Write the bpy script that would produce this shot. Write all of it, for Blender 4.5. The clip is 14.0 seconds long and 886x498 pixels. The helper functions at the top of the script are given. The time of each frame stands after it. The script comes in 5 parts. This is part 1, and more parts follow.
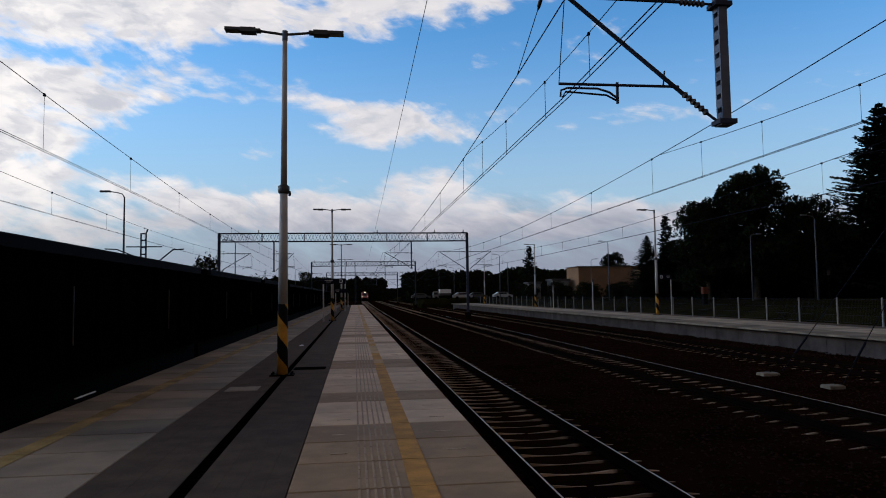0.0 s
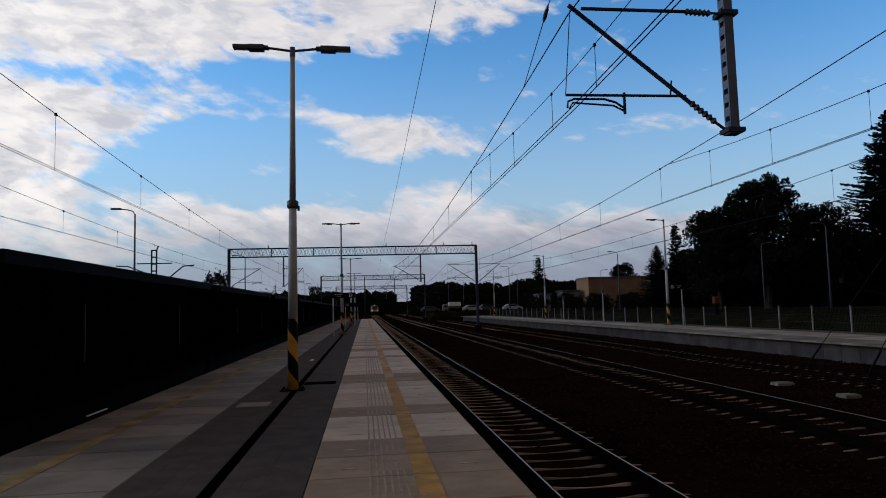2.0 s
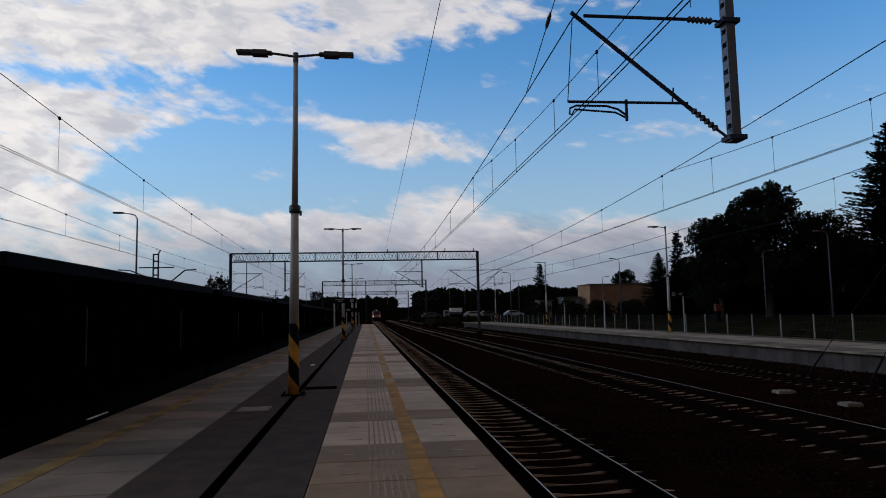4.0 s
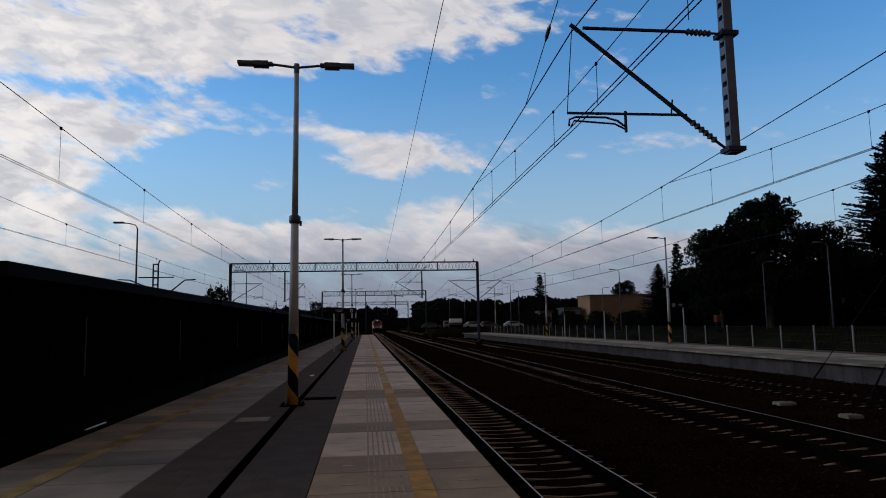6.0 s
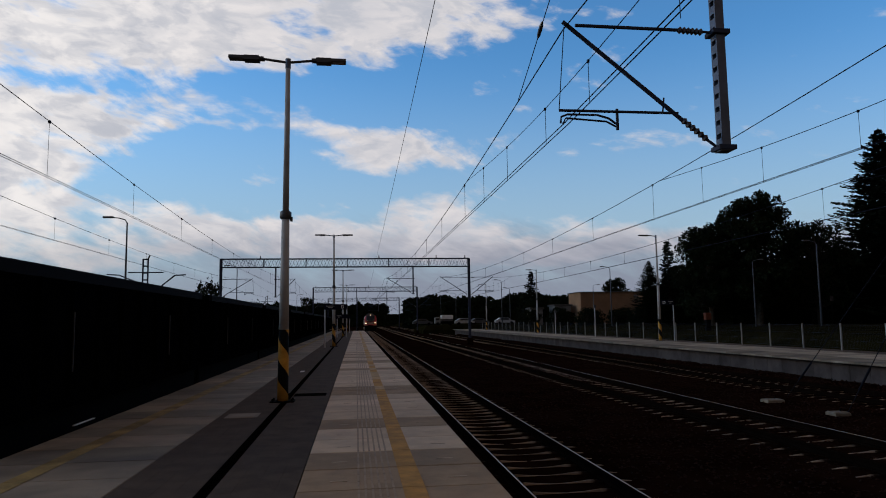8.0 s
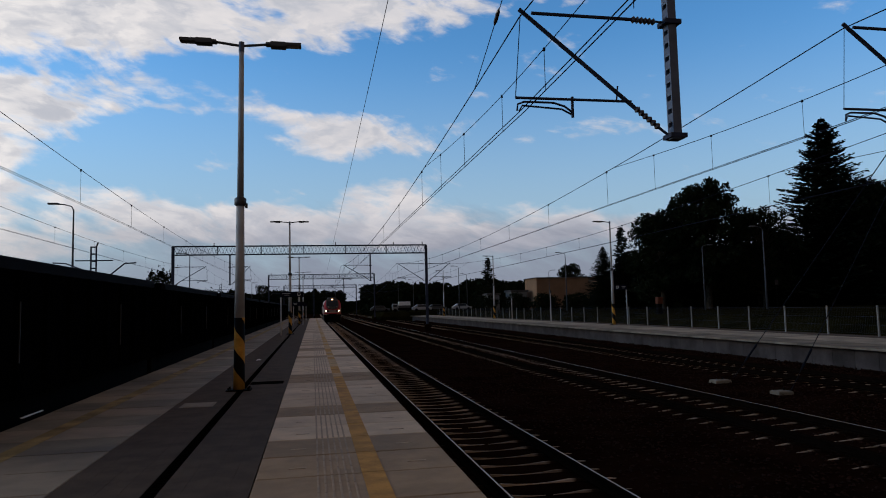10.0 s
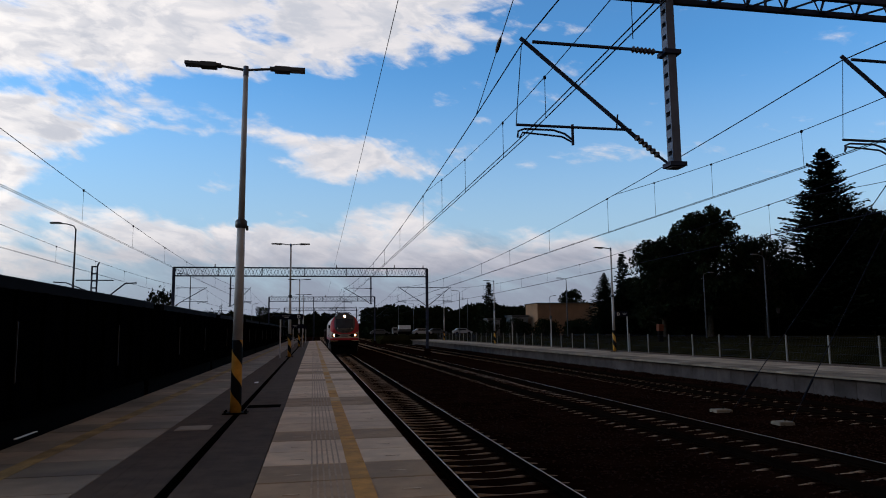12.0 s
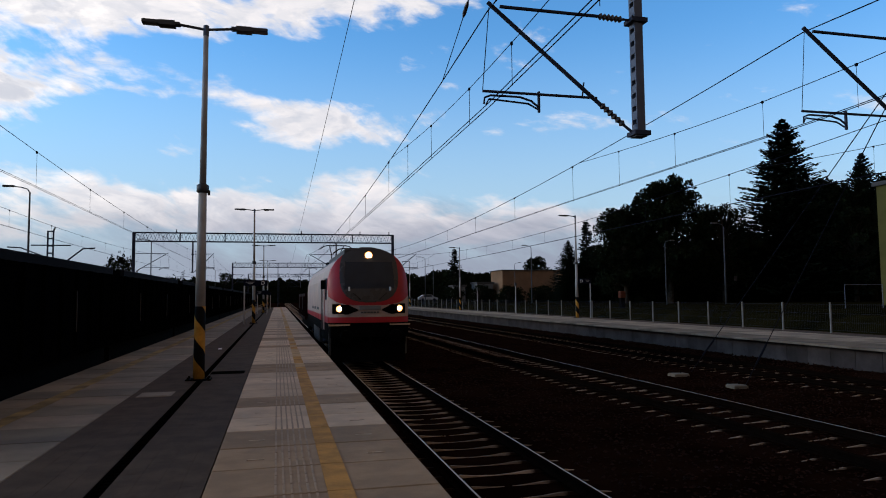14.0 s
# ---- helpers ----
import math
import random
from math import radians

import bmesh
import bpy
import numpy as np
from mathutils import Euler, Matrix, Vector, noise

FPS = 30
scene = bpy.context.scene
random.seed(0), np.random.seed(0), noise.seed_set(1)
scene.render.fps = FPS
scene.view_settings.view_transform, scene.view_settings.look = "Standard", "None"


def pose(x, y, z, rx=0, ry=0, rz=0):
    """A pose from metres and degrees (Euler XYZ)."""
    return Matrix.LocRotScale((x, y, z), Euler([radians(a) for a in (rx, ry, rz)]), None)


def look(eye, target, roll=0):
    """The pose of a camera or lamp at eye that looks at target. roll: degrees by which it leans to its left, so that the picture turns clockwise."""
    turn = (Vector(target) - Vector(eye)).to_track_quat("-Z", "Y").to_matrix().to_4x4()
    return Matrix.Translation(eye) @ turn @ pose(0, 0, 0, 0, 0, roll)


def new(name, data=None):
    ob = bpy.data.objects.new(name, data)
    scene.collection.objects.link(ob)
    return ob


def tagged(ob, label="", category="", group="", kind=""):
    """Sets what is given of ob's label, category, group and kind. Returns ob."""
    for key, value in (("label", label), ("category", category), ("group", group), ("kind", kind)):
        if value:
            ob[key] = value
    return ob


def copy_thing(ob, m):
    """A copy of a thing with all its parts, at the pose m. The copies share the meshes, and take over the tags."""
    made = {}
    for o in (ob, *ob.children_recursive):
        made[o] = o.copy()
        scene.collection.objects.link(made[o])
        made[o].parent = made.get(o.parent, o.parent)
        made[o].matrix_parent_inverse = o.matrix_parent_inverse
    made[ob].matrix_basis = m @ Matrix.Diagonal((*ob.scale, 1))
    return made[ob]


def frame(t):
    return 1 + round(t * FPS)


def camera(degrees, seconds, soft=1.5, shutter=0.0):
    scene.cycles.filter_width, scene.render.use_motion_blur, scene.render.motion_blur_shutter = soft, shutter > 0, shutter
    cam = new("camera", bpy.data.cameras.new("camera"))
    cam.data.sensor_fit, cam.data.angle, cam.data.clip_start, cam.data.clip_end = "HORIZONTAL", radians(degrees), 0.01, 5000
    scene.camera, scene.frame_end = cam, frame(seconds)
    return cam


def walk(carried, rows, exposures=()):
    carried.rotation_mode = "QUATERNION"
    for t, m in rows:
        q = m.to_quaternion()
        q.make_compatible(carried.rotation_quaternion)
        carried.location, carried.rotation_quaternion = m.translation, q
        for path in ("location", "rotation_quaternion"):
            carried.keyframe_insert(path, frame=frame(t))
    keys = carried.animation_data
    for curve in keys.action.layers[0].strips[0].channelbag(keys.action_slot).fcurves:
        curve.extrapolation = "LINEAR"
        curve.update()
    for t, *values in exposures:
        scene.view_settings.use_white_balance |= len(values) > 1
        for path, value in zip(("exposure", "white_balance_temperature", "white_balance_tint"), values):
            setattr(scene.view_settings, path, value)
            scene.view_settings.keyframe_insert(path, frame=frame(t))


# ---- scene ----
# ---- camera: held by hand at eye height on the platform; seconds, x, y, z, yaw, pitch, roll ----
cam = camera(65.71, 14.0, soft=1.0)
PATH = [
    (0.0, -0.000, 0.000, 1.670, -7.38, 3.79, -0.85),
    (0.5, -0.001, 0.002, 1.669, -6.91, 3.76, -1.00),
    (1.0, 0.001, 0.012, 1.671, -6.96, 3.32, -1.20),
    (1.5, 0.009, 0.054, 1.664, -7.84, 3.61, -1.17),
    (2.0, 0.000, 0.012, 1.671, -6.65, 4.87, -1.57),
    (2.5, -0.007, -0.001, 1.670, -6.98, 5.23, -1.29),
    (5.0, 0.001, -0.001, 1.659, -6.29, 5.68, -1.18),
    (5.5, 0.001, -0.002, 1.666, -6.53, 5.98, -1.21),
    (6.0, 0.002, -0.013, 1.662, -6.55, 6.24, -1.08),
    (6.5, 0.004, -0.002, 1.663, -6.99, 6.28, -1.02),
    (7.0, 0.003, -0.008, 1.660, -7.10, 5.63, -0.91),
    (9.5, 0.021, 0.004, 1.679, -8.59, 6.48, -0.70),
    (10.0, -0.006, -0.040, 1.664, -10.83, 4.73, -1.40),
    (10.5, 0.013, -0.032, 1.663, -12.47, 3.64, -1.05),
    (11.0, 0.010, -0.060, 1.676, -11.36, 5.01, -1.81),
    (11.5, 0.029, -0.008, 1.682, -10.10, 5.72, -1.00),
    (12.0, 0.026, -0.047, 1.682, -10.75, 6.73, -0.64),
    (12.5, 0.019, -0.058, 1.680, -11.84, 5.30, -1.34),
    (13.0, 0.016, -0.069, 1.675, -11.64, 4.55, 0.41),
    (13.5, 0.022, -0.065, 1.675, -12.16, 3.71, -0.23),
    (14.0, 0.037, -0.048, 1.681, -13.57, 3.93, -0.57),
]


def held(x, y, z, yaw, pitch, roll):
    return pose(x, y, z, 0, 0, yaw) @ pose(0, 0, 0, 90 + pitch) @ pose(0, 0, 0, 0, 0, roll)


walk(cam, [(t, held(*row)) for t, *row in PATH], [(0.0, 0.0), (5.0, -0.2), (9.5, -0.2), (10.5, -0.15), (11.0, 0.14), (12.0, 0.02), (13.5, 0.0), (14.0, 0.18)])


# ---- light: evening sky with broken cloud, the sun low behind cloud on the left ----
world = bpy.data.worlds.new("evening_sky")
world.use_nodes = True
scene.world = world


class Nodes:
    """Short way to chain nodes in a tree."""

    def __init__(self, tree):
        self.tree = tree

    def add(self, kind, **props):
        n = self.tree.nodes.new(kind)
        for key, value in props.items():
            setattr(n, key, value)
        return n

    def put(self, socket, value):
        if isinstance(value, bpy.types.NodeSocket):
            self.tree.links.new(value, socket)
        else:
            socket.default_value = value

    def math(self, op, a, b=0.0, c=0.0):
        n = self.add("ShaderNodeMath", operation=op)
        for s, v in zip(n.inputs, (a, b, c)):
            self.put(s, v)
        return n.outputs[0]

    def smooth(self, value, low, high, to_low=0.0, to_high=1.0):
        n = self.add("ShaderNodeMapRange", interpolation_type="SMOOTHSTEP")
        for s, v in zip(n.inputs, (value, low, high, to_low, to_high)):
            self.put(s, v)
        return n.outputs[0]

    def mix(self, fac, a, b, blend="MIX"):
        n = self.add("ShaderNodeMix", data_type="RGBA", blend_type=blend)
        self.put(n.inputs[0], fac)
        self.put(n.inputs[6], a if isinstance(a, bpy.types.NodeSocket) else (*a, 1))
        self.put(n.inputs[7], b if isinstance(b, bpy.types.NodeSocket) else (*b, 1))
        return n.outputs[2]

    def noise(self, vector, scale, detail=4.0, rough=0.55, lacun=2.0):
        n = self.add("ShaderNodeTexNoise")
        self.put(n.inputs["Vector"], vector)
        n.inputs["Scale"].default_value, n.inputs["Detail"].default_value = scale, detail
        n.inputs["Roughness"].default_value, n.inputs["Lacunarity"].default_value = rough, lacun
        return n.outputs[0]

    def combine(self, x, y, z):
        n = self.add("ShaderNodeCombineXYZ")
        for s, v in zip(n.inputs, (x, y, z)):
            self.put(s, v)
        return n.outputs[0]


def build_sky():
    tree = world.node_tree
    tree.nodes.clear()
    n = Nodes(tree)
    way = n.add("ShaderNodeTexCoord").outputs["Generated"]
    xyz = n.add("ShaderNodeSeparateXYZ")
    n.put(xyz.inputs[0], way)
    x, y, z = xyz.outputs
    flat = n.math("SQRT", n.math("ADD", n.math("MULTIPLY", x, x), n.math("MULTIPLY", y, y)))
    az = n.math("ARCTAN2", x, y)
    el = n.math("DIVIDE", z, n.math("MAXIMUM", flat, 0.02))
    sky = n.add("ShaderNodeTexSky", sky_type="NISHITA", sun_disc=False, sun_elevation=radians(14), sun_rotation=radians(-75),
                altitude=100, air_density=1.0, dust_density=0.6, ozone_density=2.5)
    blue = n.mix(1.0, sky.outputs[0], SKY_TINT, "MULTIPLY")
    # pale evening haze low down
    haze = n.smooth(el, 0.0, 0.42, 0.95, 0.0)
    blue = n.mix(haze, blue, HAZE)
    # cloud cover: soft centres (azimuth, elevation, half sizes, weight) broken up by two scales of noise
    warp = n.noise(n.combine(n.math("MULTIPLY", az, 1.6), n.math("MULTIPLY", el, 4.0), 0.3), 2.2, 3.0)
    puff = n.noise(n.combine(n.math("ADD", n.math("MULTIPLY", az, 2.0), n.math("MULTIPLY", warp, 0.5)),
                             n.math("MULTIPLY", el, 4.4), 1.7), 3.8, 8.0, 0.56)
    fine = n.noise(n.combine(n.math("MULTIPLY", az, 3.0), n.math("MULTIPLY", el, 5.4), 4.1), 6.5, 6.0, 0.54)
    # feathered streaks that run down to the right
    along = n.math("SUBTRACT", n.math("MULTIPLY", az, 0.92), n.math("MULTIPLY", el, 0.39))
    across = n.math("ADD", n.math("MULTIPLY", az, 0.39), n.math("MULTIPLY", el, 0.92))
    across = n.math("ADD", across, n.math("MULTIPLY", warp, 0.10))
    streak = n.noise(n.combine(n.math("MULTIPLY", along, 2.6), n.math("MULTIPLY", across, 8.5), 2.2), 3.2, 7.0, 0.6)
    cover = n.math("ADD", n.math("MULTIPLY", puff, 0.75), n.math("MULTIPLY", fine, 0.42))
    cover = n.math("ADD", cover, n.math("MULTIPLY", streak, 0.72))
    total = n.math("MULTIPLY_ADD", cover, 1.55, -1.27)
    for a, e, wa, we, weight in CLOUDS:
        da = n.math("DIVIDE", n.math("SUBTRACT", az, a), wa)
        de = n.math("DIVIDE", n.math("SUBTRACT", el, e), we)
        r = n.math("ADD", n.math("MULTIPLY", da, da), n.math("MULTIPLY", de, de))
        total = n.math("ADD", total, n.smooth(r, 0.1, 1.6, weight, 0.0))
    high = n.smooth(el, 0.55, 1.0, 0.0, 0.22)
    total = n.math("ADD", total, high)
    mask = n.smooth(total, 0.37, 0.78)
    # small billows are lit on the side of the low sun
    billow = lambda da, de: n.noise(n.combine(n.math("ADD", n.math("MULTIPLY", n.math("ADD", az, da), 2.6), n.math("MULTIPLY", warp, 0.6)),
                                              n.math("MULTIPLY", n.math("ADD", el, de), 5.4), 6.3), 6.0, 7.0, 0.58)
    relief = n.smooth(n.math("SUBTRACT", billow(0.0, 0.0), billow(-0.022, 0.006)), -0.10, 0.10)
    # thick parts and undersides are greyer
    shade = n.smooth(n.noise(n.combine(n.math("ADD", n.math("MULTIPLY", az, 2.2), n.math("MULTIPLY", warp, 0.4)), n.math("MULTIPLY", el, 3.6), 9.0), 5.0, 5.0, 0.55), 0.34, 0.62)
    shade = n.math("MAXIMUM", n.math("MULTIPLY", shade, n.smooth(streak, 0.36, 0.56, 0.45, 1.0)), n.smooth(total, 0.62, 0.95, 0.85, 0.0))
    low = n.smooth(el, 0.03, 0.17)
    west = n.smooth(az, -0.55, 0.05, 1.0, 0.0)
    lit = n.mix(n.math("MULTIPLY", west, 0.5), CLOUD_WHITE, CLOUD_SUNNY)
    white = n.mix(n.math("ADD", n.math("MULTIPLY", shade, 0.55), n.math("MULTIPLY", relief, 0.45)), CLOUD_GREY, lit)
    white = n.mix(low, n.mix(west, CLOUD_LOW, CLOUD_LOW_WEST), white)
    colour = n.mix(mask, blue, white)
    # a dull grey layer lies along the horizon
    layer = n.smooth(n.math("ADD", el, n.math("MULTIPLY", n.math("SUBTRACT", streak, 0.5), 0.16)), 0.035, 0.15, 0.92, 0.0)
    layer = n.math("MULTIPLY", layer, n.math("SUBTRACT", 1.0, n.math("MULTIPLY", west, 0.45)))
    colour = n.mix(layer, colour, CLOUD_BASE)
    # overhead and away from the sunset: unseen dull cover, added to warm the ground
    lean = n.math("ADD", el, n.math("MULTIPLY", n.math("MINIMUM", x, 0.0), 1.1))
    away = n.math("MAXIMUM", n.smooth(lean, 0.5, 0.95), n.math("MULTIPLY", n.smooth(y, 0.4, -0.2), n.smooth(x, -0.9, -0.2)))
    colour = n.mix(away, colour, n.mix(shade, UNSEEN_DULL, UNSEEN_DULL_LIGHT))
    ground = n.smooth(z, -0.02, 0.0)
    colour = n.mix(ground, (0.35, 0.33, 0.3), colour)
    back = n.add("ShaderNodeBackground")
    n.put(back.inputs[0], colour)
    back.inputs[1].default_value = 0.1
    n.put(n.add("ShaderNodeOutputWorld").inputs[0], back.outputs[0])


SKY_TINT = (1.06, 1.9, 2.46)
HAZE = (4.25, 5.4, 6.4)
CLOUD_WHITE, CLOUD_GREY, CLOUD_SUNNY = (8.6, 8.2, 8.3), (5.8, 6.0, 6.7), (12.0, 11.6, 11.2)
CLOUD_LOW, CLOUD_LOW_WEST = (4.6, 4.65, 5.5), (7.6, 7.4, 7.3)
CLOUD_BASE = (2.75, 3.0, 3.85)
UNSEEN_DULL, UNSEEN_DULL_LIGHT = (1.3, 0.88, 0.56), (2.2, 1.55, 1.05)
CLOUDS = [(-0.416, 0.418, 0.276, 0.127, 0.56), (-0.122, 0.451, 0.232, 0.087, 0.58), (0.131, 0.475, 0.162, 0.076, 0.48), (0.245, 0.433, 0.067, 0.037, 0.3),
          (-0.436, 0.245, 0.142, 0.064, 0.54), (-0.311, 0.282, 0.077, 0.032, 0.36), (-0.44, 0.182, 0.104, 0.043, 0.42), (-0.165, 0.298, 0.042, 0.024, 0.2),
          (-0.085, 0.284, 0.042, 0.019, 0.19), (0.08, 0.25, 0.145, 0.042, 0.46), (0.38, 0.247, 0.086, 0.023, 0.33), (0.365, 0.45, 0.064, 0.017, 0.22), (0.657,
          0.265, 0.068, 0.013, 0.26), (-0.355, 0.121, 0.341, 0.05, 0.46), (0.123, 0.117, 0.342, 0.037, 0.42), (0.116, 0.169, 0.071, 0.027, 0.26), (0.463,
          0.093, 0.3, 0.031, 0.4)]
build_sky()
sun = new("sun", bpy.data.lights.new("sun", "SUN"))
sun.data.energy, sun.data.angle, sun.data.color = 0.7, radians(12), (1.0, 0.86, 0.72)
sun.matrix_world = look((-97, 26, 26), (0, 0, 0))


# ---- materials ----
def material(name, colour, rough=0.7, metal=0.0, vary=0.25, scale=6.0, fine=60.0, bump=0.15, tint=None, glow=0.0, each=0.0, spec=0.5):
    """Procedural surface: base colour with stains at one scale and grain at another, and a fine relief."""
    m = bpy.data.materials.new(name)
    m.use_nodes = True
    n = Nodes(m.node_tree)
    bsdf = m.node_tree.nodes["Principled BSDF"]
    at = n.add("ShaderNodeNewGeometry").outputs["Position"] if scale > 0 else n.add("ShaderNodeTexCoord").outputs["Object"]
    big = n.noise(at, abs(scale), 5.0, 0.6)
    small = n.noise(at, fine, 3.0, 0.6)
    dark = tuple(c * (1 - vary) for c in colour)
    other = tint or tuple(min(1, c * (1 + vary)) for c in colour)
    base = n.mix(n.smooth(big, 0.3, 0.7), dark, other)
    base = n.mix(n.math("MULTIPLY", n.smooth(small, 0.35, 0.7), vary * 0.8), base, tuple(c * 0.55 for c in colour))
    if each:
        info = n.add("ShaderNodeObjectInfo").outputs["Random"]
        v = n.smooth(info, 0.0, 1.0, 1 - each, 1 + each)
        base = n.mix(1.0, base, n.combine(v, v, v), "MULTIPLY")
    n.put(bsdf.inputs["Base Color"], base)
    bsdf.inputs["Metallic"].default_value = metal
    bsdf.inputs["Specular IOR Level"].default_value = spec
    n.put(bsdf.inputs["Roughness"], n.smooth(big, 0.2, 0.8, max(0.03, rough - 0.12), min(1, rough + 0.12)))
    if bump:
        b = n.add("ShaderNodeBump")
        b.inputs["Strength"].default_value, b.inputs["Distance"].default_value = bump, 0.01
        n.put(b.inputs["Height"], small)
        n.put(bsdf.inputs["Normal"], b.outputs[0])
    if glow:
        bsdf.inputs["Emission Color"].default_value = (*colour, 1)
        bsdf.inputs["Emission Strength"].default_value = glow
    return m


def striped_paint():
    """Warning paint: black and yellow bands that wind round a pole."""
    m = material("warning_stripes", (0.40, 0.20, 0.035), 0.7, 0, 0.25, -4.0, 40.0, 0.1, spec=0.04)
    n = Nodes(m.node_tree)
    bsdf = m.node_tree.nodes["Principled BSDF"]
    yellow = bsdf.inputs["Base Color"].links[0].from_socket
    xyz = n.add("ShaderNodeSeparateXYZ")
    n.put(xyz.inputs[0], n.add("ShaderNodeTexCoord").outputs["Object"])
    turn = n.math("ARCTAN2", xyz.outputs[1], xyz.outputs[0])
    wind = n.math("ADD", n.math("DIVIDE", xyz.outputs[2], 0.84), n.math("DIVIDE", turn, 2 * math.pi))
    band = n.math("GREATER_THAN", n.math("FRACT", n.math("ADD", wind, 0.37)), 0.5)
    n.put(bsdf.inputs["Base Color"], n.mix(band, yellow, (0.006, 0.006, 0.006)))
    return m


def rail_darkened(m):
    """Darkens a sleeper on both sides of each rail: rust and the rail's shade in one colour."""
    n = Nodes(m.node_tree)
    bsdf = m.node_tree.nodes["Principled BSDF"]
    clean = bsdf.inputs["Base Color"].links[0].from_socket
    at = n.add("ShaderNodeTexCoord").outputs["Object"]
    xyz = n.add("ShaderNodeSeparateXYZ")
    n.put(xyz.inputs[0], at)
    off = n.math("ABSOLUTE", n.math("SUBTRACT", n.math("ABSOLUTE", xyz.outputs[0]), 0.76))
    off = n.math("ADD", off, n.math("MULTIPLY", n.math("SUBTRACT", n.noise(at, 7.0, 3.0), 0.5), 0.3))
    n.put(bsdf.inputs["Base Color"], n.mix(n.smooth(off, 0.10, 0.24), (0.022, 0.011, 0.007), clean))
    return m


SLAB = material("pale_concrete_slab", (0.52, 0.366, 0.238), 0.75, 0, 0.16, 1.7, 90, 0.25, each=0.12, spec=0.2)
SLAB_SLOT = material("worn_slab_slot", (0.47, 0.35, 0.25), 0.85, 0, 0.4, 4.0, 60, 0.2, spec=0.1)
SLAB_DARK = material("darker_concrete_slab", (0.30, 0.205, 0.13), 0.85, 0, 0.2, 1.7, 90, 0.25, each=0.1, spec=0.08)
# darker slab copies: dirt and the shade beside the wagons in one colour
SLAB_DIMMED = material("dimmed_grey_slab", (0.225, 0.18, 0.135), 0.82, 0, 0.3, 0.9, 70, 0.25, each=0.12, spec=0.18)
SLAB_DIMMED_DARK = material("dimmed_dirty_slab", (0.172, 0.142, 0.108), 0.82, 0, 0.35, 0.9, 70, 0.25, each=0.12, spec=0.18)
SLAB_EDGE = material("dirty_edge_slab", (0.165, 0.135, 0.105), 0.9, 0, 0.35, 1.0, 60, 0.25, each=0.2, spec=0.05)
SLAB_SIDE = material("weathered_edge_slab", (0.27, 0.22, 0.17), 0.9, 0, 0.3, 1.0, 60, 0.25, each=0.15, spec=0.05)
PAVER = material("dark_concrete_paver", (0.078, 0.060, 0.049), 0.9, 0, 0.22, 2.5, 70, 0.4, spec=0.02)
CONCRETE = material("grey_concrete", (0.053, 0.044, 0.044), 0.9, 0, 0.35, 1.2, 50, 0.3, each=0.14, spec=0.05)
SLEEPER = rail_darkened(material("dirty_concrete_sleeper", (0.31, 0.23, 0.17), 0.9, 0, 0.4, 2.0, 60, 0.4, each=0.3, spec=0.05))
YELLOW = material("worn_yellow_line", (0.43, 0.215, 0.055), 0.8, 0, 0.3, 3.0, 60, 0.2, spec=0.1)
YELLOW_WORN = material("rubbed_yellow_line", (0.44, 0.275, 0.125), 0.8, 0, 0.3, 2.0, 60, 0.2, spec=0.2)
YELLOW_FADED = material("faded_yellow_line", (0.24, 0.17, 0.07), 0.85, 0, 0.5, 1.5, 60, 0.2, spec=0.1)
RIDGE = material("tactile_ridge", (0.33, 0.24, 0.17), 0.85, 0, 0.2, 3.0, 60, 0.2, spec=0.1)
BLACK = material("black_grating", (0.003, 0.003, 0.003), 0.95, 0.0, 0.2, 5, 60, 0.2, spec=0.0)
RAIL = material("rusty_rail_side", (0.006, 0.0036, 0.0027), 0.95, 0.0, 0.35, 4, 80, 0.2, spec=0.0)
RAILTOP = material("polished_rail_head", (0.46, 0.39, 0.33), 0.5, 0.1, 0.15, 2, 50, 0.05)
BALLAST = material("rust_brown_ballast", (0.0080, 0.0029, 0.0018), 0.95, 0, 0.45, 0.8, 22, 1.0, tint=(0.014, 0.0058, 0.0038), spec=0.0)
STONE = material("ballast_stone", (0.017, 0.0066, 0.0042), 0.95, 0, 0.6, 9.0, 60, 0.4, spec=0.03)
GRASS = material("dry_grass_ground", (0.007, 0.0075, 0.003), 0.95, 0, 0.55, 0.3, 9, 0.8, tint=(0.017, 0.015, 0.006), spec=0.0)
FENCE = material("dull_grey_fence_steel", (0.20, 0.196, 0.185), 0.7, 0, 0.25, 3, 40, 0.1, spec=0.2)
GALV = material("galvanised_steel", (0.105, 0.122, 0.168), 0.6, 0.3, 0.25, 3.0, 60, 0.1, spec=0.3)
DULL_STEEL = material("dull_lamp_steel", (0.062, 0.068, 0.082), 0.7, 0.1, 0.25, 3.0, 60, 0.1, spec=0.2)
GALV_DARK = material("weathered_gantry_steel", (0.034, 0.040, 0.064), 0.75, 0.0, 0.3, 2.0, 50, 0.15, spec=0.12)
WIRE = material("dark_copper_wire", (0.010, 0.011, 0.018), 0.8, 0.0, 0.2, 5, 60, 0, spec=0.03)
CERAMIC = material("brown_insulator", (0.035, 0.02, 0.02), 0.35, 0, 0.2, 8, 60, 0)
HEAD = material("dark_grey_lamp_housing", (0.045, 0.047, 0.052), 0.5, 0.2, 0.2, 6, 60, 0.1)
DIFF = material("lamp_glass", (0.25, 0.25, 0.26), 0.25, 0, 0.1, 6, 60, 0)
POLE = material("grey_painted_pole", (0.38, 0.365, 0.36), 0.6, 0.0, 0.18, 2.0, 60, 0.1, spec=0.3)
STRIPE = striped_paint()
SIGN = material("dark_blue_sign", (0.006, 0.007, 0.016), 0.7, 0, 0.15, 4, 50, 0, spec=0.05)
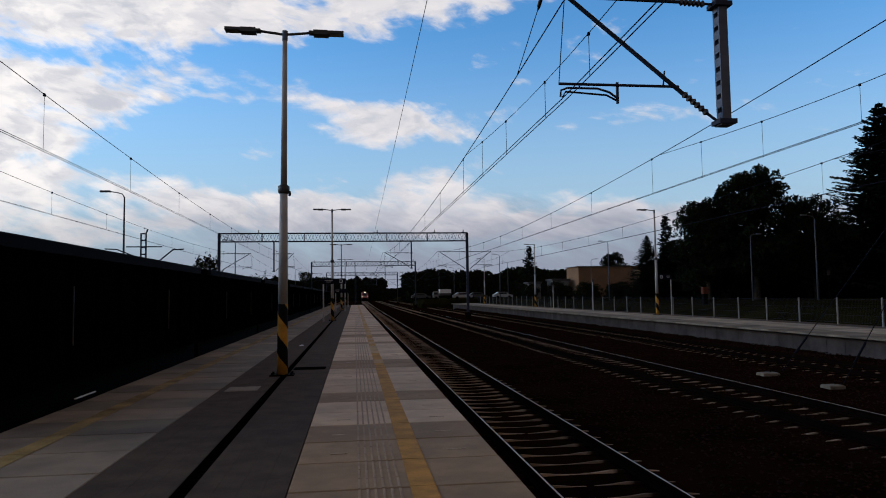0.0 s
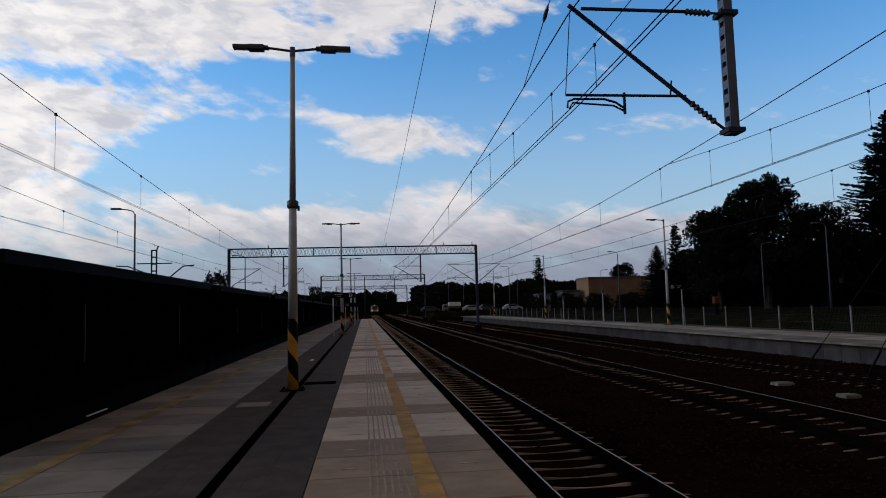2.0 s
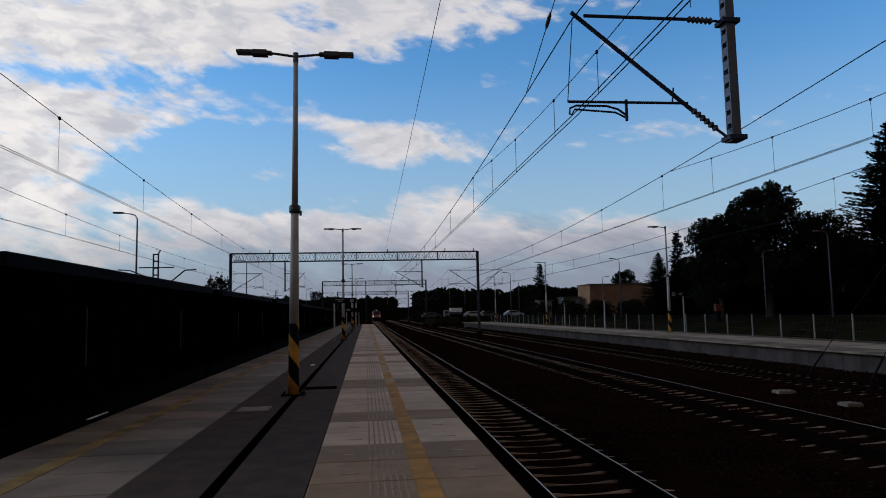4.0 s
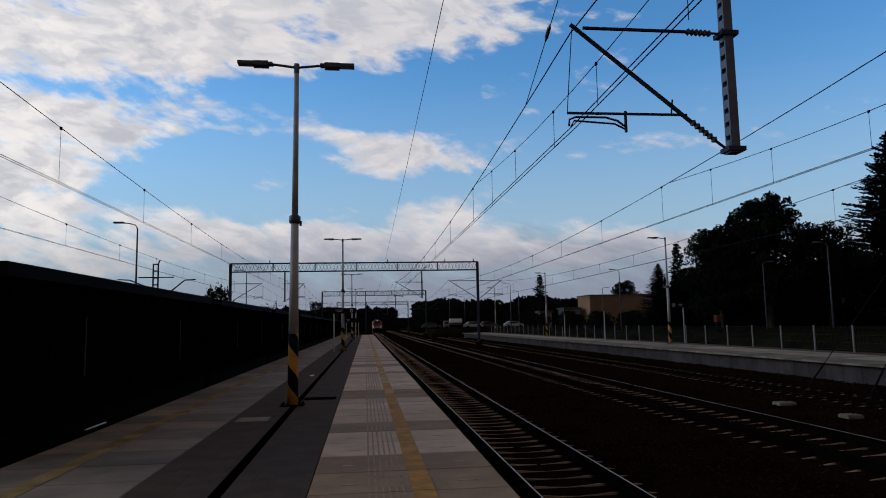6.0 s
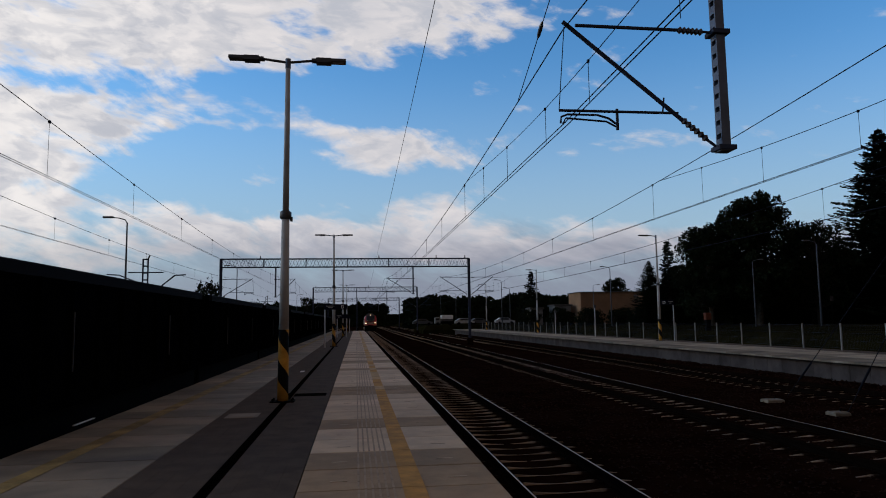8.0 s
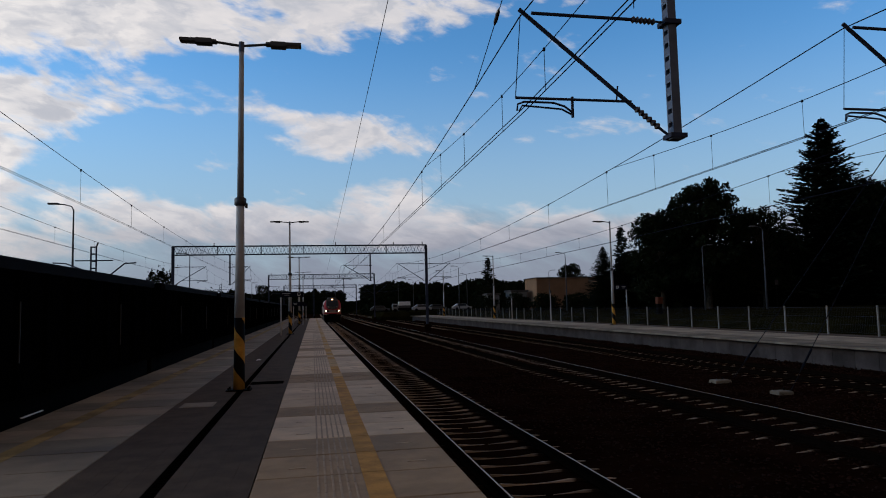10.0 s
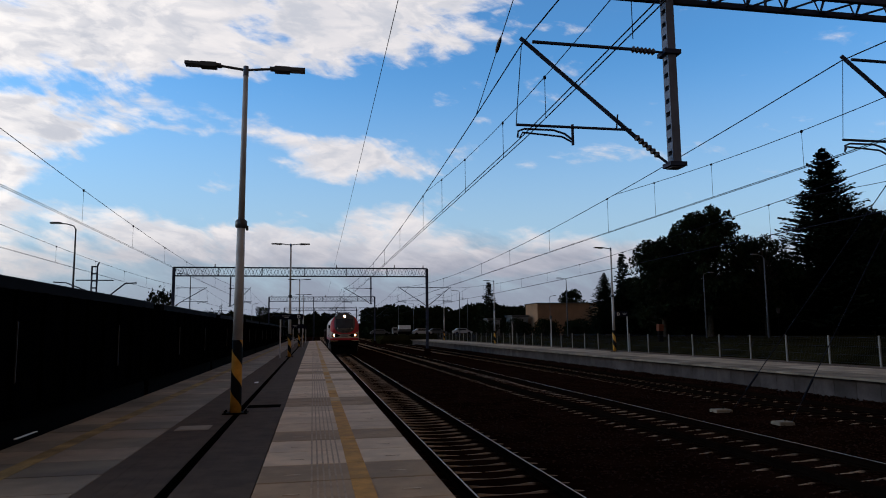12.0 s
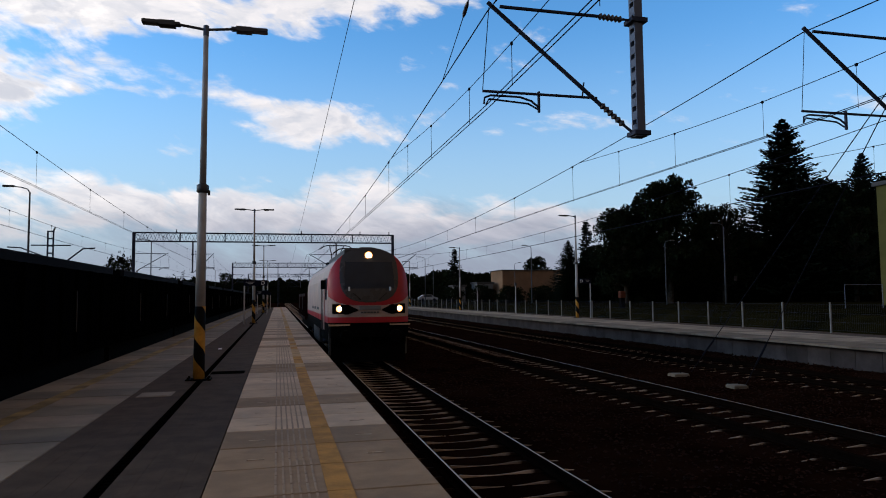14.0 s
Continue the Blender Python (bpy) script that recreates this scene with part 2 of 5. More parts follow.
WHITE = material("white_paint", (0.72, 0.72, 0.72), 0.6, 0, 0.08, 4, 50, 0)
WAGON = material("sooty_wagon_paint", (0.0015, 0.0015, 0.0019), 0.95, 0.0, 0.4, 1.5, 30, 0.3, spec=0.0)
RUST = material("dark_rust_red_paint", (0.018, 0.006, 0.005), 0.85, 0.0, 0.4, 1.5, 30, 0.3, spec=0.05)
WAGON_RIM = material("paler_wagon_rim", (0.0065, 0.0068, 0.009), 0.9, 0.0, 0.4, 1.5, 30, 0.3, spec=0.05)
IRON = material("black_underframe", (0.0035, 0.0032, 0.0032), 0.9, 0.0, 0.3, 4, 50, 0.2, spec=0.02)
RED = material("red_locomotive_paint", (0.37, 0.013, 0.022), 0.42, 0, 0.12, 1.5, 60, 0.03, spec=0.35)
SCREEN_EDGE = material("windscreen_border_black", (0.035, 0.034, 0.038), 0.3, 0, 0.15, 1.5, 60, 0.02, spec=0.45)
CREAM = material("cream_locomotive_paint", (0.42, 0.31, 0.27), 0.5, 0, 0.25, 1.2, 60, 0.03, spec=0.3)
ROOF = material("dark_roof_paint", (0.03, 0.03, 0.035), 0.6, 0, 0.3, 2, 60, 0.1)
GLASS = material("dark_windscreen", (0.016, 0.024, 0.038), 0.1, 0, 0.2, 1.5, 30, 0, spec=0.28)
LIGHT = material("lit_headlamp", (1.0, 0.82, 0.55), 0.3, 0, 0.0, 1, 10, 0, glow=16)
# glowing disc that stands in for the glare around each headlamp
LIGHT_HALO = material("headlamp_halo_glow", (1.0, 0.40, 0.12), 0.3, 0, 0.0, 1, 10, 0, glow=2.4)
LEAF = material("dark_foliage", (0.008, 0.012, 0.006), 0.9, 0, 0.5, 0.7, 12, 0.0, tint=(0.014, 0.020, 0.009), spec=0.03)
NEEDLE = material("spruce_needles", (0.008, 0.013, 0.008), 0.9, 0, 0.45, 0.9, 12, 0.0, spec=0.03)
BARK = material("bark", (0.03, 0.024, 0.018), 0.95, 0, 0.4, 3, 30, 0.6, spec=0.05)
PEACH = material("peach_plaster", (0.23, 0.13, 0.075), 0.9, 0, 0.15, 0.4, 9, 0.2, spec=0.1)
PLASTER = material("grey_white_plaster", (0.17, 0.165, 0.16), 0.9, 0, 0.15, 0.5, 9, 0.2, spec=0.1)
PANE = material("dark_window_pane", (0.02, 0.024, 0.03), 0.15, 0, 0.2, 1, 10, 0)
TILE = material("dark_roofing", (0.05, 0.045, 0.045), 0.85, 0, 0.25, 1, 12, 0.2)
PALE_CAR = material("silver_car_paint", (0.34, 0.35, 0.37), 0.4, 0.2, 0.1, 2, 40, 0)
OLIVE = material("olive_yellow_plaster", (0.085, 0.075, 0.026), 0.9, 0, 0.15, 0.6, 10, 0.2, spec=0.05)
ORANGE = material("orange_plastic", (0.09, 0.028, 0.015), 0.8, 0, 0.15, 3, 30, 0, spec=0.1)


# ---- shape helpers ----
class Shape:
    """Collects vertices and faces for one mesh."""

    def __init__(self):
        self.v, self.f, self.mi = [], [], []

    def add(self, verts, faces, mi=0):
        k = len(self.v)
        self.v.extend(tuple(p) for p in verts)
        self.f.extend(tuple(i + k for i in face) for face in faces)
        self.mi.extend([mi] * len(faces))
        return self

    def box(self, x0, x1, y0, y1, z0, z1, c=0.0, m=None, mi=0):
        """A box; c: chamfer of its top edges."""
        if c:
            ps = [(x0, y0, z0), (x1, y0, z0), (x1, y1, z0), (x0, y1, z0), (x0, y0, z1 - c), (x1, y0, z1 - c), (x1, y1, z1 - c), (x0, y1, z1 - c),
                  (x0 + c, y0 + c, z1), (x1 - c, y0 + c, z1), (x1 - c, y1 - c, z1), (x0 + c, y1 - c, z1)]
            fs = [(3, 2, 1, 0), (8, 9, 10, 11)]
            for k in (0, 4):
                fs += [(k + i, k + (i + 1) % 4, k + 4 + (i + 1) % 4, k + 4 + i) for i in range(4)]
        else:
            ps = [(x0, y0, z0), (x1, y0, z0), (x1, y1, z0), (x0, y1, z0), (x0, y0, z1), (x1, y0, z1), (x1, y1, z1), (x0, y1, z1)]
            fs = [(3, 2, 1, 0), (4, 5, 6, 7)] + [(i, (i + 1) % 4, 4 + (i + 1) % 4, 4 + i) for i in range(4)]
        if m:
            ps = [m @ Vector(p) for p in ps]
        return self.add(ps, fs, mi)

    def tube(self, points, radii, n=6, mi=0):
        """A round bar along points, with one radius or one for each point."""
        ps = [Vector(p) for p in points]
        rs = radii if isinstance(radii, (list, tuple)) else [radii] * len(ps)
        verts, faces = [], []
        for i, p in enumerate(ps):
            d = (ps[min(i + 1, len(ps) - 1)] - ps[max(i - 1, 0)]).normalized()
            side = d.cross(Vector((0, 0, 1)) if abs(d.z) < 0.95 else Vector((0, 1, 0))).normalized()
            up = side.cross(d)
            for k in range(n):
                a = 2 * math.pi * k / n
                verts.append(p + rs[i] * (math.cos(a) * side + math.sin(a) * up))
        for i in range(len(ps) - 1):
            for k in range(n):
                a, b = i * n + k, i * n + (k + 1) % n
                faces.append((a, b, b + n, a + n))
        faces.append(tuple(range(n - 1, -1, -1)))
        faces.append(tuple(range((len(ps) - 1) * n, len(ps) * n)))
        return self.add(verts, faces, mi)

    def mesh(self, name, materials, smooth=False):
        me = bpy.data.meshes.new(name)
        me.from_pydata(self.v, [], self.f)
        for m in materials if isinstance(materials, (list, tuple)) else [materials]:
            me.materials.append(m)
        me.polygons.foreach_set("material_index", self.mi)
        if smooth:
            me.polygons.foreach_set("use_smooth", [True] * len(self.f))
        me.update()
        return me


def thing(name, label, category, group="", at=(0, 0, 0), kind=""):
    ob = new(name)
    ob.empty_display_size = 0.2
    ob.location = at
    return tagged(ob, label, category, group, kind)


def part(name, shape, materials, parent=None, label="", smooth=False, at=None, kind=""):
    me = shape if isinstance(shape, bpy.types.Mesh) else shape.mesh(name, materials, smooth)
    ob = new(name, me)
    ob.parent = parent
    if at is not None:
        ob.location = at
    return tagged(ob, label, kind=kind)


def structure(name, shape, materials, label, category):
    return tagged(new(name, shape.mesh(name, materials)), label, category, kind="structure")


# ---- ground, ballast ----
RAIL_Z, BALLAST_Z = -0.76, -0.965
TRACKS = {"main": 3.19, "second": 9.28, "third": 15.5, "loop": -6.25, "outer": -10.5}
GANTRIES = (9.8, 72.5, 136.0, 199.0)
END = 126


def ground_height(x, y):
    bank = min(1.0, max(0.0, (x - 22.9) / 4.5))
    return -1.02 + 1.55 * bank * bank * (3 - 2 * bank) + (0.12 * noise.noise((x * 0.11, y * 0.09, 3)) if x > 24 and x < 200 else 0)


def build_ground():
    xs = [-3000, -600, -120, -40, -18, -14, 0, 17, 22.7, 23.5, 24.3, 25.2, 26.2, 27.4, 29, 32, 36, 41, 47, 55, 65, 80, 110, 180, 600, 3000]
    ys = [-300, -60, -20] + list(range(0, 130, 5)) + [140, 170, 220, 320, 600, 1500, 4500]
    s = Shape()
    s.add([(x, y, ground_height(x, y)) for y in ys for x in xs],
          [(j * len(xs) + i, j * len(xs) + i + 1, (j + 1) * len(xs) + i + 1, (j + 1) * len(xs) + i) for j in range(len(ys) - 1) for i in range(len(xs) - 1)])
    structure("ground", s, GRASS, "dark dry grass and bare earth beside the railway", "ground")
    s = Shape()
    xs = [-14 + 0.8 * i for i in range(40)]
    ys = [-20 + 1.2 * i for i in range(75)] + [75 + 12 * i for i in range(40)]
    s.add([(x, y, BALLAST_Z - 0.006 + 0.012 * noise.noise((x * 0.8, y * 0.6, 0))) for y in ys for x in xs],
          [(j * 40 + i, j * 40 + i + 1, (j + 1) * 40 + i + 1, (j + 1) * 40 + i) for j in range(len(ys) - 1) for i in range(39)])
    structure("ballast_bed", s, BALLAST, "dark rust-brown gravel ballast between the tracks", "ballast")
    rng = random.Random(4)
    s = Shape()
    for _ in range(26000):
        y = 3.5 + 42 * rng.random() ** 1.7
        x = 1.6 + 15.4 * rng.random()
        if 1.85 < x < 4.55:
            continue
        r = rng.uniform(0.018, 0.042)
        z = BALLAST_Z + 0.004
        a = rng.random() * 6.3
        ring = [(x + r * rng.uniform(0.7, 1.3) * math.cos(a + k * 1.57), y + r * rng.uniform(0.7, 1.3) * math.sin(a + k * 1.57), z + r * rng.uniform(-0.2, 0.3)) for k in range(4)]
        s.add(ring + [(x + r * rng.uniform(-0.4, 0.4), y + r * rng.uniform(-0.4, 0.4), z + r * rng.uniform(0.5, 0.9))],
              [(0, 1, 4), (1, 2, 4), (2, 3, 4), (3, 0, 4)])
    # ballast heaped against the side platform
    bank = Shape()
    xs = [16.42, 16.7, 16.95, 17.15, 17.32, 17.5, 17.63]
    ys = [-8 + 0.45 * i for i in range(170)] + [70 + 3 * i for i in range(17)]
    rise = (-1.0, -0.955, -0.88, -0.80, -0.755, -0.745, -0.745)
    bank.add([(x, y, z + (0.0 if x < 16.5 else 0.055 * noise.noise((x * 3.1, y * 1.9, 2)) + 0.03 * rng.uniform(-1, 1))) for y in ys for x, z in zip(xs, rise)],
             [(j * 7 + i, j * 7 + i + 1, (j + 1) * 7 + i + 1, (j + 1) * 7 + i) for j in range(len(ys) - 1) for i in range(6)])
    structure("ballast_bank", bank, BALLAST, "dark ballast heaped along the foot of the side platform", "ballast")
    for _ in range(2600):
        y = 9 + 60 * rng.random() ** 1.4
        u = rng.random()
        x, z = 16.75 + 0.85 * u, -0.94 + 0.2 * min(1, u * 1.4)
        r = rng.uniform(0.03, 0.065)
        ring = [(x + r * rng.uniform(0.7, 1.3) * math.cos(k * 1.57), y + r * rng.uniform(0.7, 1.3) * math.sin(k * 1.57), z) for k in range(4)]
        s.add(ring + [(x, y, z + r * rng.uniform(0.7, 1.3))], [(0, 1, 4), (1, 2, 4), (2, 3, 4), (3, 0, 4)])
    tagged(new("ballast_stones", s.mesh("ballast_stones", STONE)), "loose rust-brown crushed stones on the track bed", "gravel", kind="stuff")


# ---- tracks ----
def bend(y):
    """The line curves gently to the right in the distance."""
    return 2.4e-5 * max(0.0, y - 80) ** 2


def rail_shape(x, y0, y1):
    """Flat-bottomed rail with foot, web and a polished head."""
    s = Shape()
    prof = [(-0.07, -0.15), (0.07, -0.15), (0.07, -0.135), (0.012, -0.115), (0.012, -0.045), (0.036, -0.035), (0.036, -0.008), (0.028, -0.001), (0.013, 0.0),
            (-0.013, 0.0), (-0.028, -0.001), (-0.036, -0.008), (-0.036, -0.035), (-0.012, -0.045), (-0.012, -0.115), (-0.07, -0.135)]
    n = len(prof)
    ys = [y0, 60] + [80 + 15 * k for k in range(int((y1 - 80) / 15) + 1)]
    s.add([(x + a + bend(y), y, RAIL_Z + b) for y in ys for a, b in prof],
          [(k * n + i, k * n + (i + 1) % n, (k + 1) * n + (i + 1) % n, (k + 1) * n + i) for k in range(len(ys) - 1) for i in range(n)])
    s.mi = [1 if i == 8 else 0 for k in range(len(ys) - 1) for i in range(n)]
    return s


def sleeper_mesh():
    """Concrete sleeper, waisted in the middle, with two sloped rail seats."""
    s = Shape()
    stations = [(-1.3, 0.10, -0.02), (-1.22, 0.10, -0.006), (-0.95, 0.10, 0.024), (-0.52, 0.095, 0.030), (-0.28, 0.085, 0.006), (0, 0.080, -0.006),
                (0.28, 0.085, 0.006), (0.52, 0.095, 0.030), (0.95, 0.10, 0.024), (1.22, 0.10, -0.006), (1.3, 0.10, -0.02)]
    vs, fs = [], []
    for x, w, h in stations:
        vs += [(x, -w * 0.5, -0.16), (x, -w * 0.17, h), (x, w * 0.17, h), (x, w * 0.5, -0.16)]
    for i in range(len(stations) - 1):
        fs += [(4 * i + k, 4 * i + k + 1, 4 * i + k + 5, 4 * i + k + 4) for k in range(3)]
    fs += [(0, 3, 2, 1), (40, 41, 42, 43)]
    s.add(vs, fs)
    return s.mesh("sleeper", SLEEPER)


def build_track(x, y0, y1, label, near, mesh, sunk=0.0, worn=(True, True), phase=0.0):
    track = thing("railway_track", label, "railway track", "tracks of the station", (x, 0, 0))
    for side, bright in zip((-0.7535, 0.7535), worn):
        part("rail", rail_shape(side, y0, y1), [RAIL, RAILTOP if bright else RAIL], track, "rusty rail with polished head" if bright else "dark rusty rail")
    z = RAIL_Z - 0.192 - sunk
    count = int((y1 - y0) / 0.6)
    first = y0 + 0.35 + phase
    rng = random.Random(int(x * 7))
    made, rest = 0, Shape()
    for k in range(count):
        y = first + 0.6 * k
        if y > 1.0 and made < near:
            ob = part("sleeper", mesh, None, track, at=(bend(y) + rng.uniform(-0.02, 0.02), y, z + rng.uniform(-0.006, 0.004)))
            ob.rotation_euler = (0, 0, rng.uniform(-0.012, 0.012))
            made += 1
        elif y < 320:
            rest.box(bend(y) - 1.3, bend(y) + 1.3, y - 0.05, y + 0.05, z - 0.1, z + 0.015)
    if rest.v:
        part("sleeper_row", rest, SLEEPER, track, kind="stuff")


# ---- platforms ----
def slab_mesh(x0, x1, surface, depth=1.0, thick=0.10, gap=0.022):
    return Shape().box(x0, x1, gap / 2, depth - gap / 2, -thick, 0, 0.008).mesh("paving_slab", surface)


def build_platform():
    p = thing("island_platform", "island platform of pale concrete slabs, dark paved middle", "platform", kind="structure")
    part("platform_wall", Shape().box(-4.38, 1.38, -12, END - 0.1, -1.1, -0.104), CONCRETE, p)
    part("platform_bed", Shape().box(-4.36, 1.36, -11.9, END - 0.2, -0.103, -0.06), PAVER, p)
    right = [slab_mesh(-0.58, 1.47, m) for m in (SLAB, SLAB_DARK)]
    # the left slabs carry the wagons' shade in their colour
    left = [slab_mesh(-4.46, -2.45, m) for m in (SLAB_DIMMED, SLAB_DIMMED_DARK)]
    ridges = Shape()
    for k in range(6):
        for j in range(3):
            ridges.box(0.02 + 0.07 * k, 0.042 + 0.07 * k, 0.02 + 0.325 * j, 0.33 + 0.325 * j, 0, 0.004, 0.0015)
    ridges = ridges.mesh("tactile_ridges", RIDGE)
    stripe_r = Shape().box(0.47, 0.695, 0.006, 0.994, 0.001, 0.004).mesh("yellow_line", YELLOW)
    stripe_worn = Shape().box(0.47, 0.705, 0.006, 0.994, 0.001, 0.004).mesh("yellow_line", YELLOW_WORN)
    stripe_l = Shape().box(-3.75, -3.52, 0.006, 0.994, 0.001, 0.004).mesh("yellow_line", YELLOW_FADED)
    slots = Shape().box(-0.27, -0.09, 0.36, 0.385, 0.001, 0.005).box(0.98, 1.18, 0.36, 0.385, 0.001, 0.005).mesh("lifting_slot", SLAB_SLOT)
    rng = random.Random(2)
    y = -8.9
    while y < END - 1:
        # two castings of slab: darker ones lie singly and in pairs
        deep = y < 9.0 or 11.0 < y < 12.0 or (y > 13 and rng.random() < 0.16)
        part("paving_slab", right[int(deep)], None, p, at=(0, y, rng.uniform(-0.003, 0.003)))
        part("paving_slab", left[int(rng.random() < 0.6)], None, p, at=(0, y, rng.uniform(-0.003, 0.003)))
        part("yellow_line", stripe_r if y < 17 or rng.random() < 0.25 else stripe_worn, None, p, "worn yellow safety line", at=(0, y, 0.003))
        part("yellow_line", stripe_l, None, p, "faded yellow safety line", at=(0, y, 0.003))
        if 2 < y < 22 and rng.random() < 0.7:
            part("lifting_slot", slots, None, p, "pale worn lifting slots", at=(rng.uniform(-0.03, 0.03), y, 0.002))
        if 1 < y < 60:
            part("tactile_ridges", ridges, None, p, at=(0, y, 0.0))
        y += 1.0
    # dark middle: rows of pavers with a slot drain between them
    for x0, x1 in ((-2.44, -1.569), (-1.431, -0.59)):
        near = Shape()
        w = (x1 - x0) / 4
        paver = Shape().box(0.0005, w - 0.0005, 0.0005, 0.3995, -0.06, 0, 0.001).mesh("paver", PAVER)
        for i in range(4):
            yy = -8.0 + (0.2 if i % 2 else 0)
            while yy < 40:
                h = rng.uniform(-0.0008, 0.0008) - 0.002
                if 3.5 < yy < 18:
                    part("paver", paver, None, p, at=(x0 + i * w, yy, h))
                else:
                    near.box(x0 + i * w + 0.0005, x0 + (i + 1) * w - 0.0005, yy + 0.0005, yy + 0.3995, -0.06, h, 0.001)
                yy += 0.4
        near.box(x0, x1, 40, END - 0.3, -0.06, -0.004)
        part("dark_paving", near, PAVER, p, kind="stuff")
    drain = Shape().box(-1.565, -1.435, -8, END - 0.3, -0.058, -0.05)
    for x in (-1.565, -1.443):
        drain.box(x, x + 0.008, -8, END - 0.3, -0.04, -0.004)
    for i in range(240):
        drain.box(-1.557, -1.443, 2 + 0.12 * i, 2.03 + 0.12 * i, -0.05, -0.035)
    part("drain_channel", drain, BLACK, p, "black slot drain")
    part("cross_drain", Shape().box(-1.41, -0.68, 16.1, 16.7, -0.01, 0.002), BLACK, p, "dark cross drain grating")
    cover = Shape().box(-2.32, -1.75, 12.75, 13.35, -0.02, 0.004, 0.003)
    lid = part("manhole_frame", cover, SLAB_DIMMED, p, "pale manhole frame")
    part("manhole_cover", Shape().box(-2.26, -1.81, 12.83, 13.27, 0.0, 0.008, 0.003), SLAB_DIMMED, lid, "pale worn cover")


def build_far_platform():
    p = thing("side_platform", "low side platform with concrete face panels and pale edge slabs", "platform", kind="structure")
    part("platform_fill", Shape().box(17.72, 22.9, -10, 123, -1.1, -0.004), PAVER, p)
    slab = Shape().box(17.22, 18.95, 0.004, 1.196, -0.075, 0, 0.01).mesh("edge_slab", SLAB_EDGE)
    inner = Shape().box(18.96, 21.5, 0.004, 1.196, -0.075, 0, 0.006).mesh("paving_slab", SLAB_SIDE)
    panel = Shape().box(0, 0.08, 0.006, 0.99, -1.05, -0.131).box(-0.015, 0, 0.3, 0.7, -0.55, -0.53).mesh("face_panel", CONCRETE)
    for k in range(110):
        part("edge_slab", slab, None, p, at=(0, -9 + 1.2 * k, 0.004 + 0.004 * noise.noise((k * 3.1, 0, 0))))
        part("paving_slab", inner, None, p, at=(0, -9 + 1.2 * k, 0.004 + 0.003 * noise.noise((k * 2.3, 4, 0))))
    for k in range(132):
        part("face_panel", panel, None, p, at=(17.64, -9 + k, 0))


# ---- lamps ----
def lamp_head(s, side, z):
    """Flat street lamp head on a thin arm; side is 1 or -1."""
    m = pose(0, 0, z)
    for a, b, w0, w1, h0, h1 in ((0.52, 0.66, 0.05, 0.09, -0.025, 0.03), (0.62, 0.95, 0.10, 0.12, -0.06, 0.045), (0.95, 1.28, 0.12, 0.11, -0.03, 0.04)):
        xs = sorted((side * a, side * b))
        s.box(xs[0], xs[1], -w1, w1, h0, h1, 0.012, m)
    return s


def build_platform_lamp(double, label, group):
    lamp = thing("platform_lamp", label, "lamp post", group)
    part("base_plate", Shape().box(-0.25, 0.25, -0.19, 0.19, 0, 0.025, 0.005), IRON, lamp)
    for x, y in ((-0.2, -0.12), (0.2, -0.12), (-0.2, 0.12), (0.2, 0.12)):
        part("anchor_bolt", Shape().tube([(x, y, 0.02), (x, y, 0.07)], 0.022), IRON, lamp)
    part("striped_sleeve", Shape().tube([(0, 0, 0.02), (0, 0, 0.3), (0, 0, 1.52)], [0.118, 0.116, 0.108], 20), STRIPE, lamp, "black and yellow warning bands", True)
    part("lower_pole", Shape().tube([(0, 0, 1.52), (0, 0, 4.0)], [0.106, 0.082], 16), POLE, lamp, "", True)
    part("collar", Shape().tube([(0, 0, 3.9), (0, 0, 3.93), (0, 0, 4.06), (0, 0, 4.1)], [0.09, 0.125, 0.125, 0.07], 16).box(0.1, 0.15, -0.03, 0.03, 3.86, 3.96), HEAD, lamp, "dark hinge collar", True)
    part("upper_pole", Shape().tube([(0, 0, 4.06), (0, 0, 7.36)], [0.070, 0.052], 14), POLE, lamp, "", True)
    part("pole_cap", Shape().tube([(0, 0, 7.3), (0, 0, 7.52)], [0.06, 0.06], 12), GALV, lamp)
    for side in ((-1, 1) if double else (-1,)):
        part("arm", Shape().tube([(0.04 * side, 0, 7.44), (0.56 * side, 0, 7.5)], 0.03, 8), HEAD, lamp)
        head = part("lamp_head", lamp_head(Shape(), side, 7.5), HEAD, lamp, "dark flat lamp head")
        xs = sorted((side * 0.98, side * 1.24))
        part("lens", Shape().box(xs[0], xs[1], -0.085, 0.085, 7.463, 7.469), DIFF, head)
    return lamp


def build_street_lamp(height, reach, label):
    """Tall grey column with one curved arm."""
    lamp = thing("street_lamp", label, "lamp post", "street lamps behind the station")
    part("column", Shape().tube([(0, 0, -0.1), (0, 0, height * 0.5), (0, 0, height - 0.3)], [0.10, 0.075, 0.05], 10), DULL_STEEL, lamp, "", True)
    arm = [(0, 0, height - 0.35), (reach * 0.1, 0, height - 0.1), (reach * 0.4, 0, height + 0.02), (reach * 0.75, 0, height + 0.06)]
    part("arm", Shape().tube(arm, 0.035, 8), DULL_STEEL, lamp, "", True)
    xs = sorted((reach * 0.65, reach * 1.15))
    part("lamp_head", Shape().box(xs[0], xs[1], -0.12, 0.12, height + 0.02, height + 0.14, 0.03), HEAD, lamp, "grey lamp head")
    return lamp


# ---- overhead line ----
def bar(s, a, b, r=0.03, n=6):
    return s.tube([a, b], r, n)


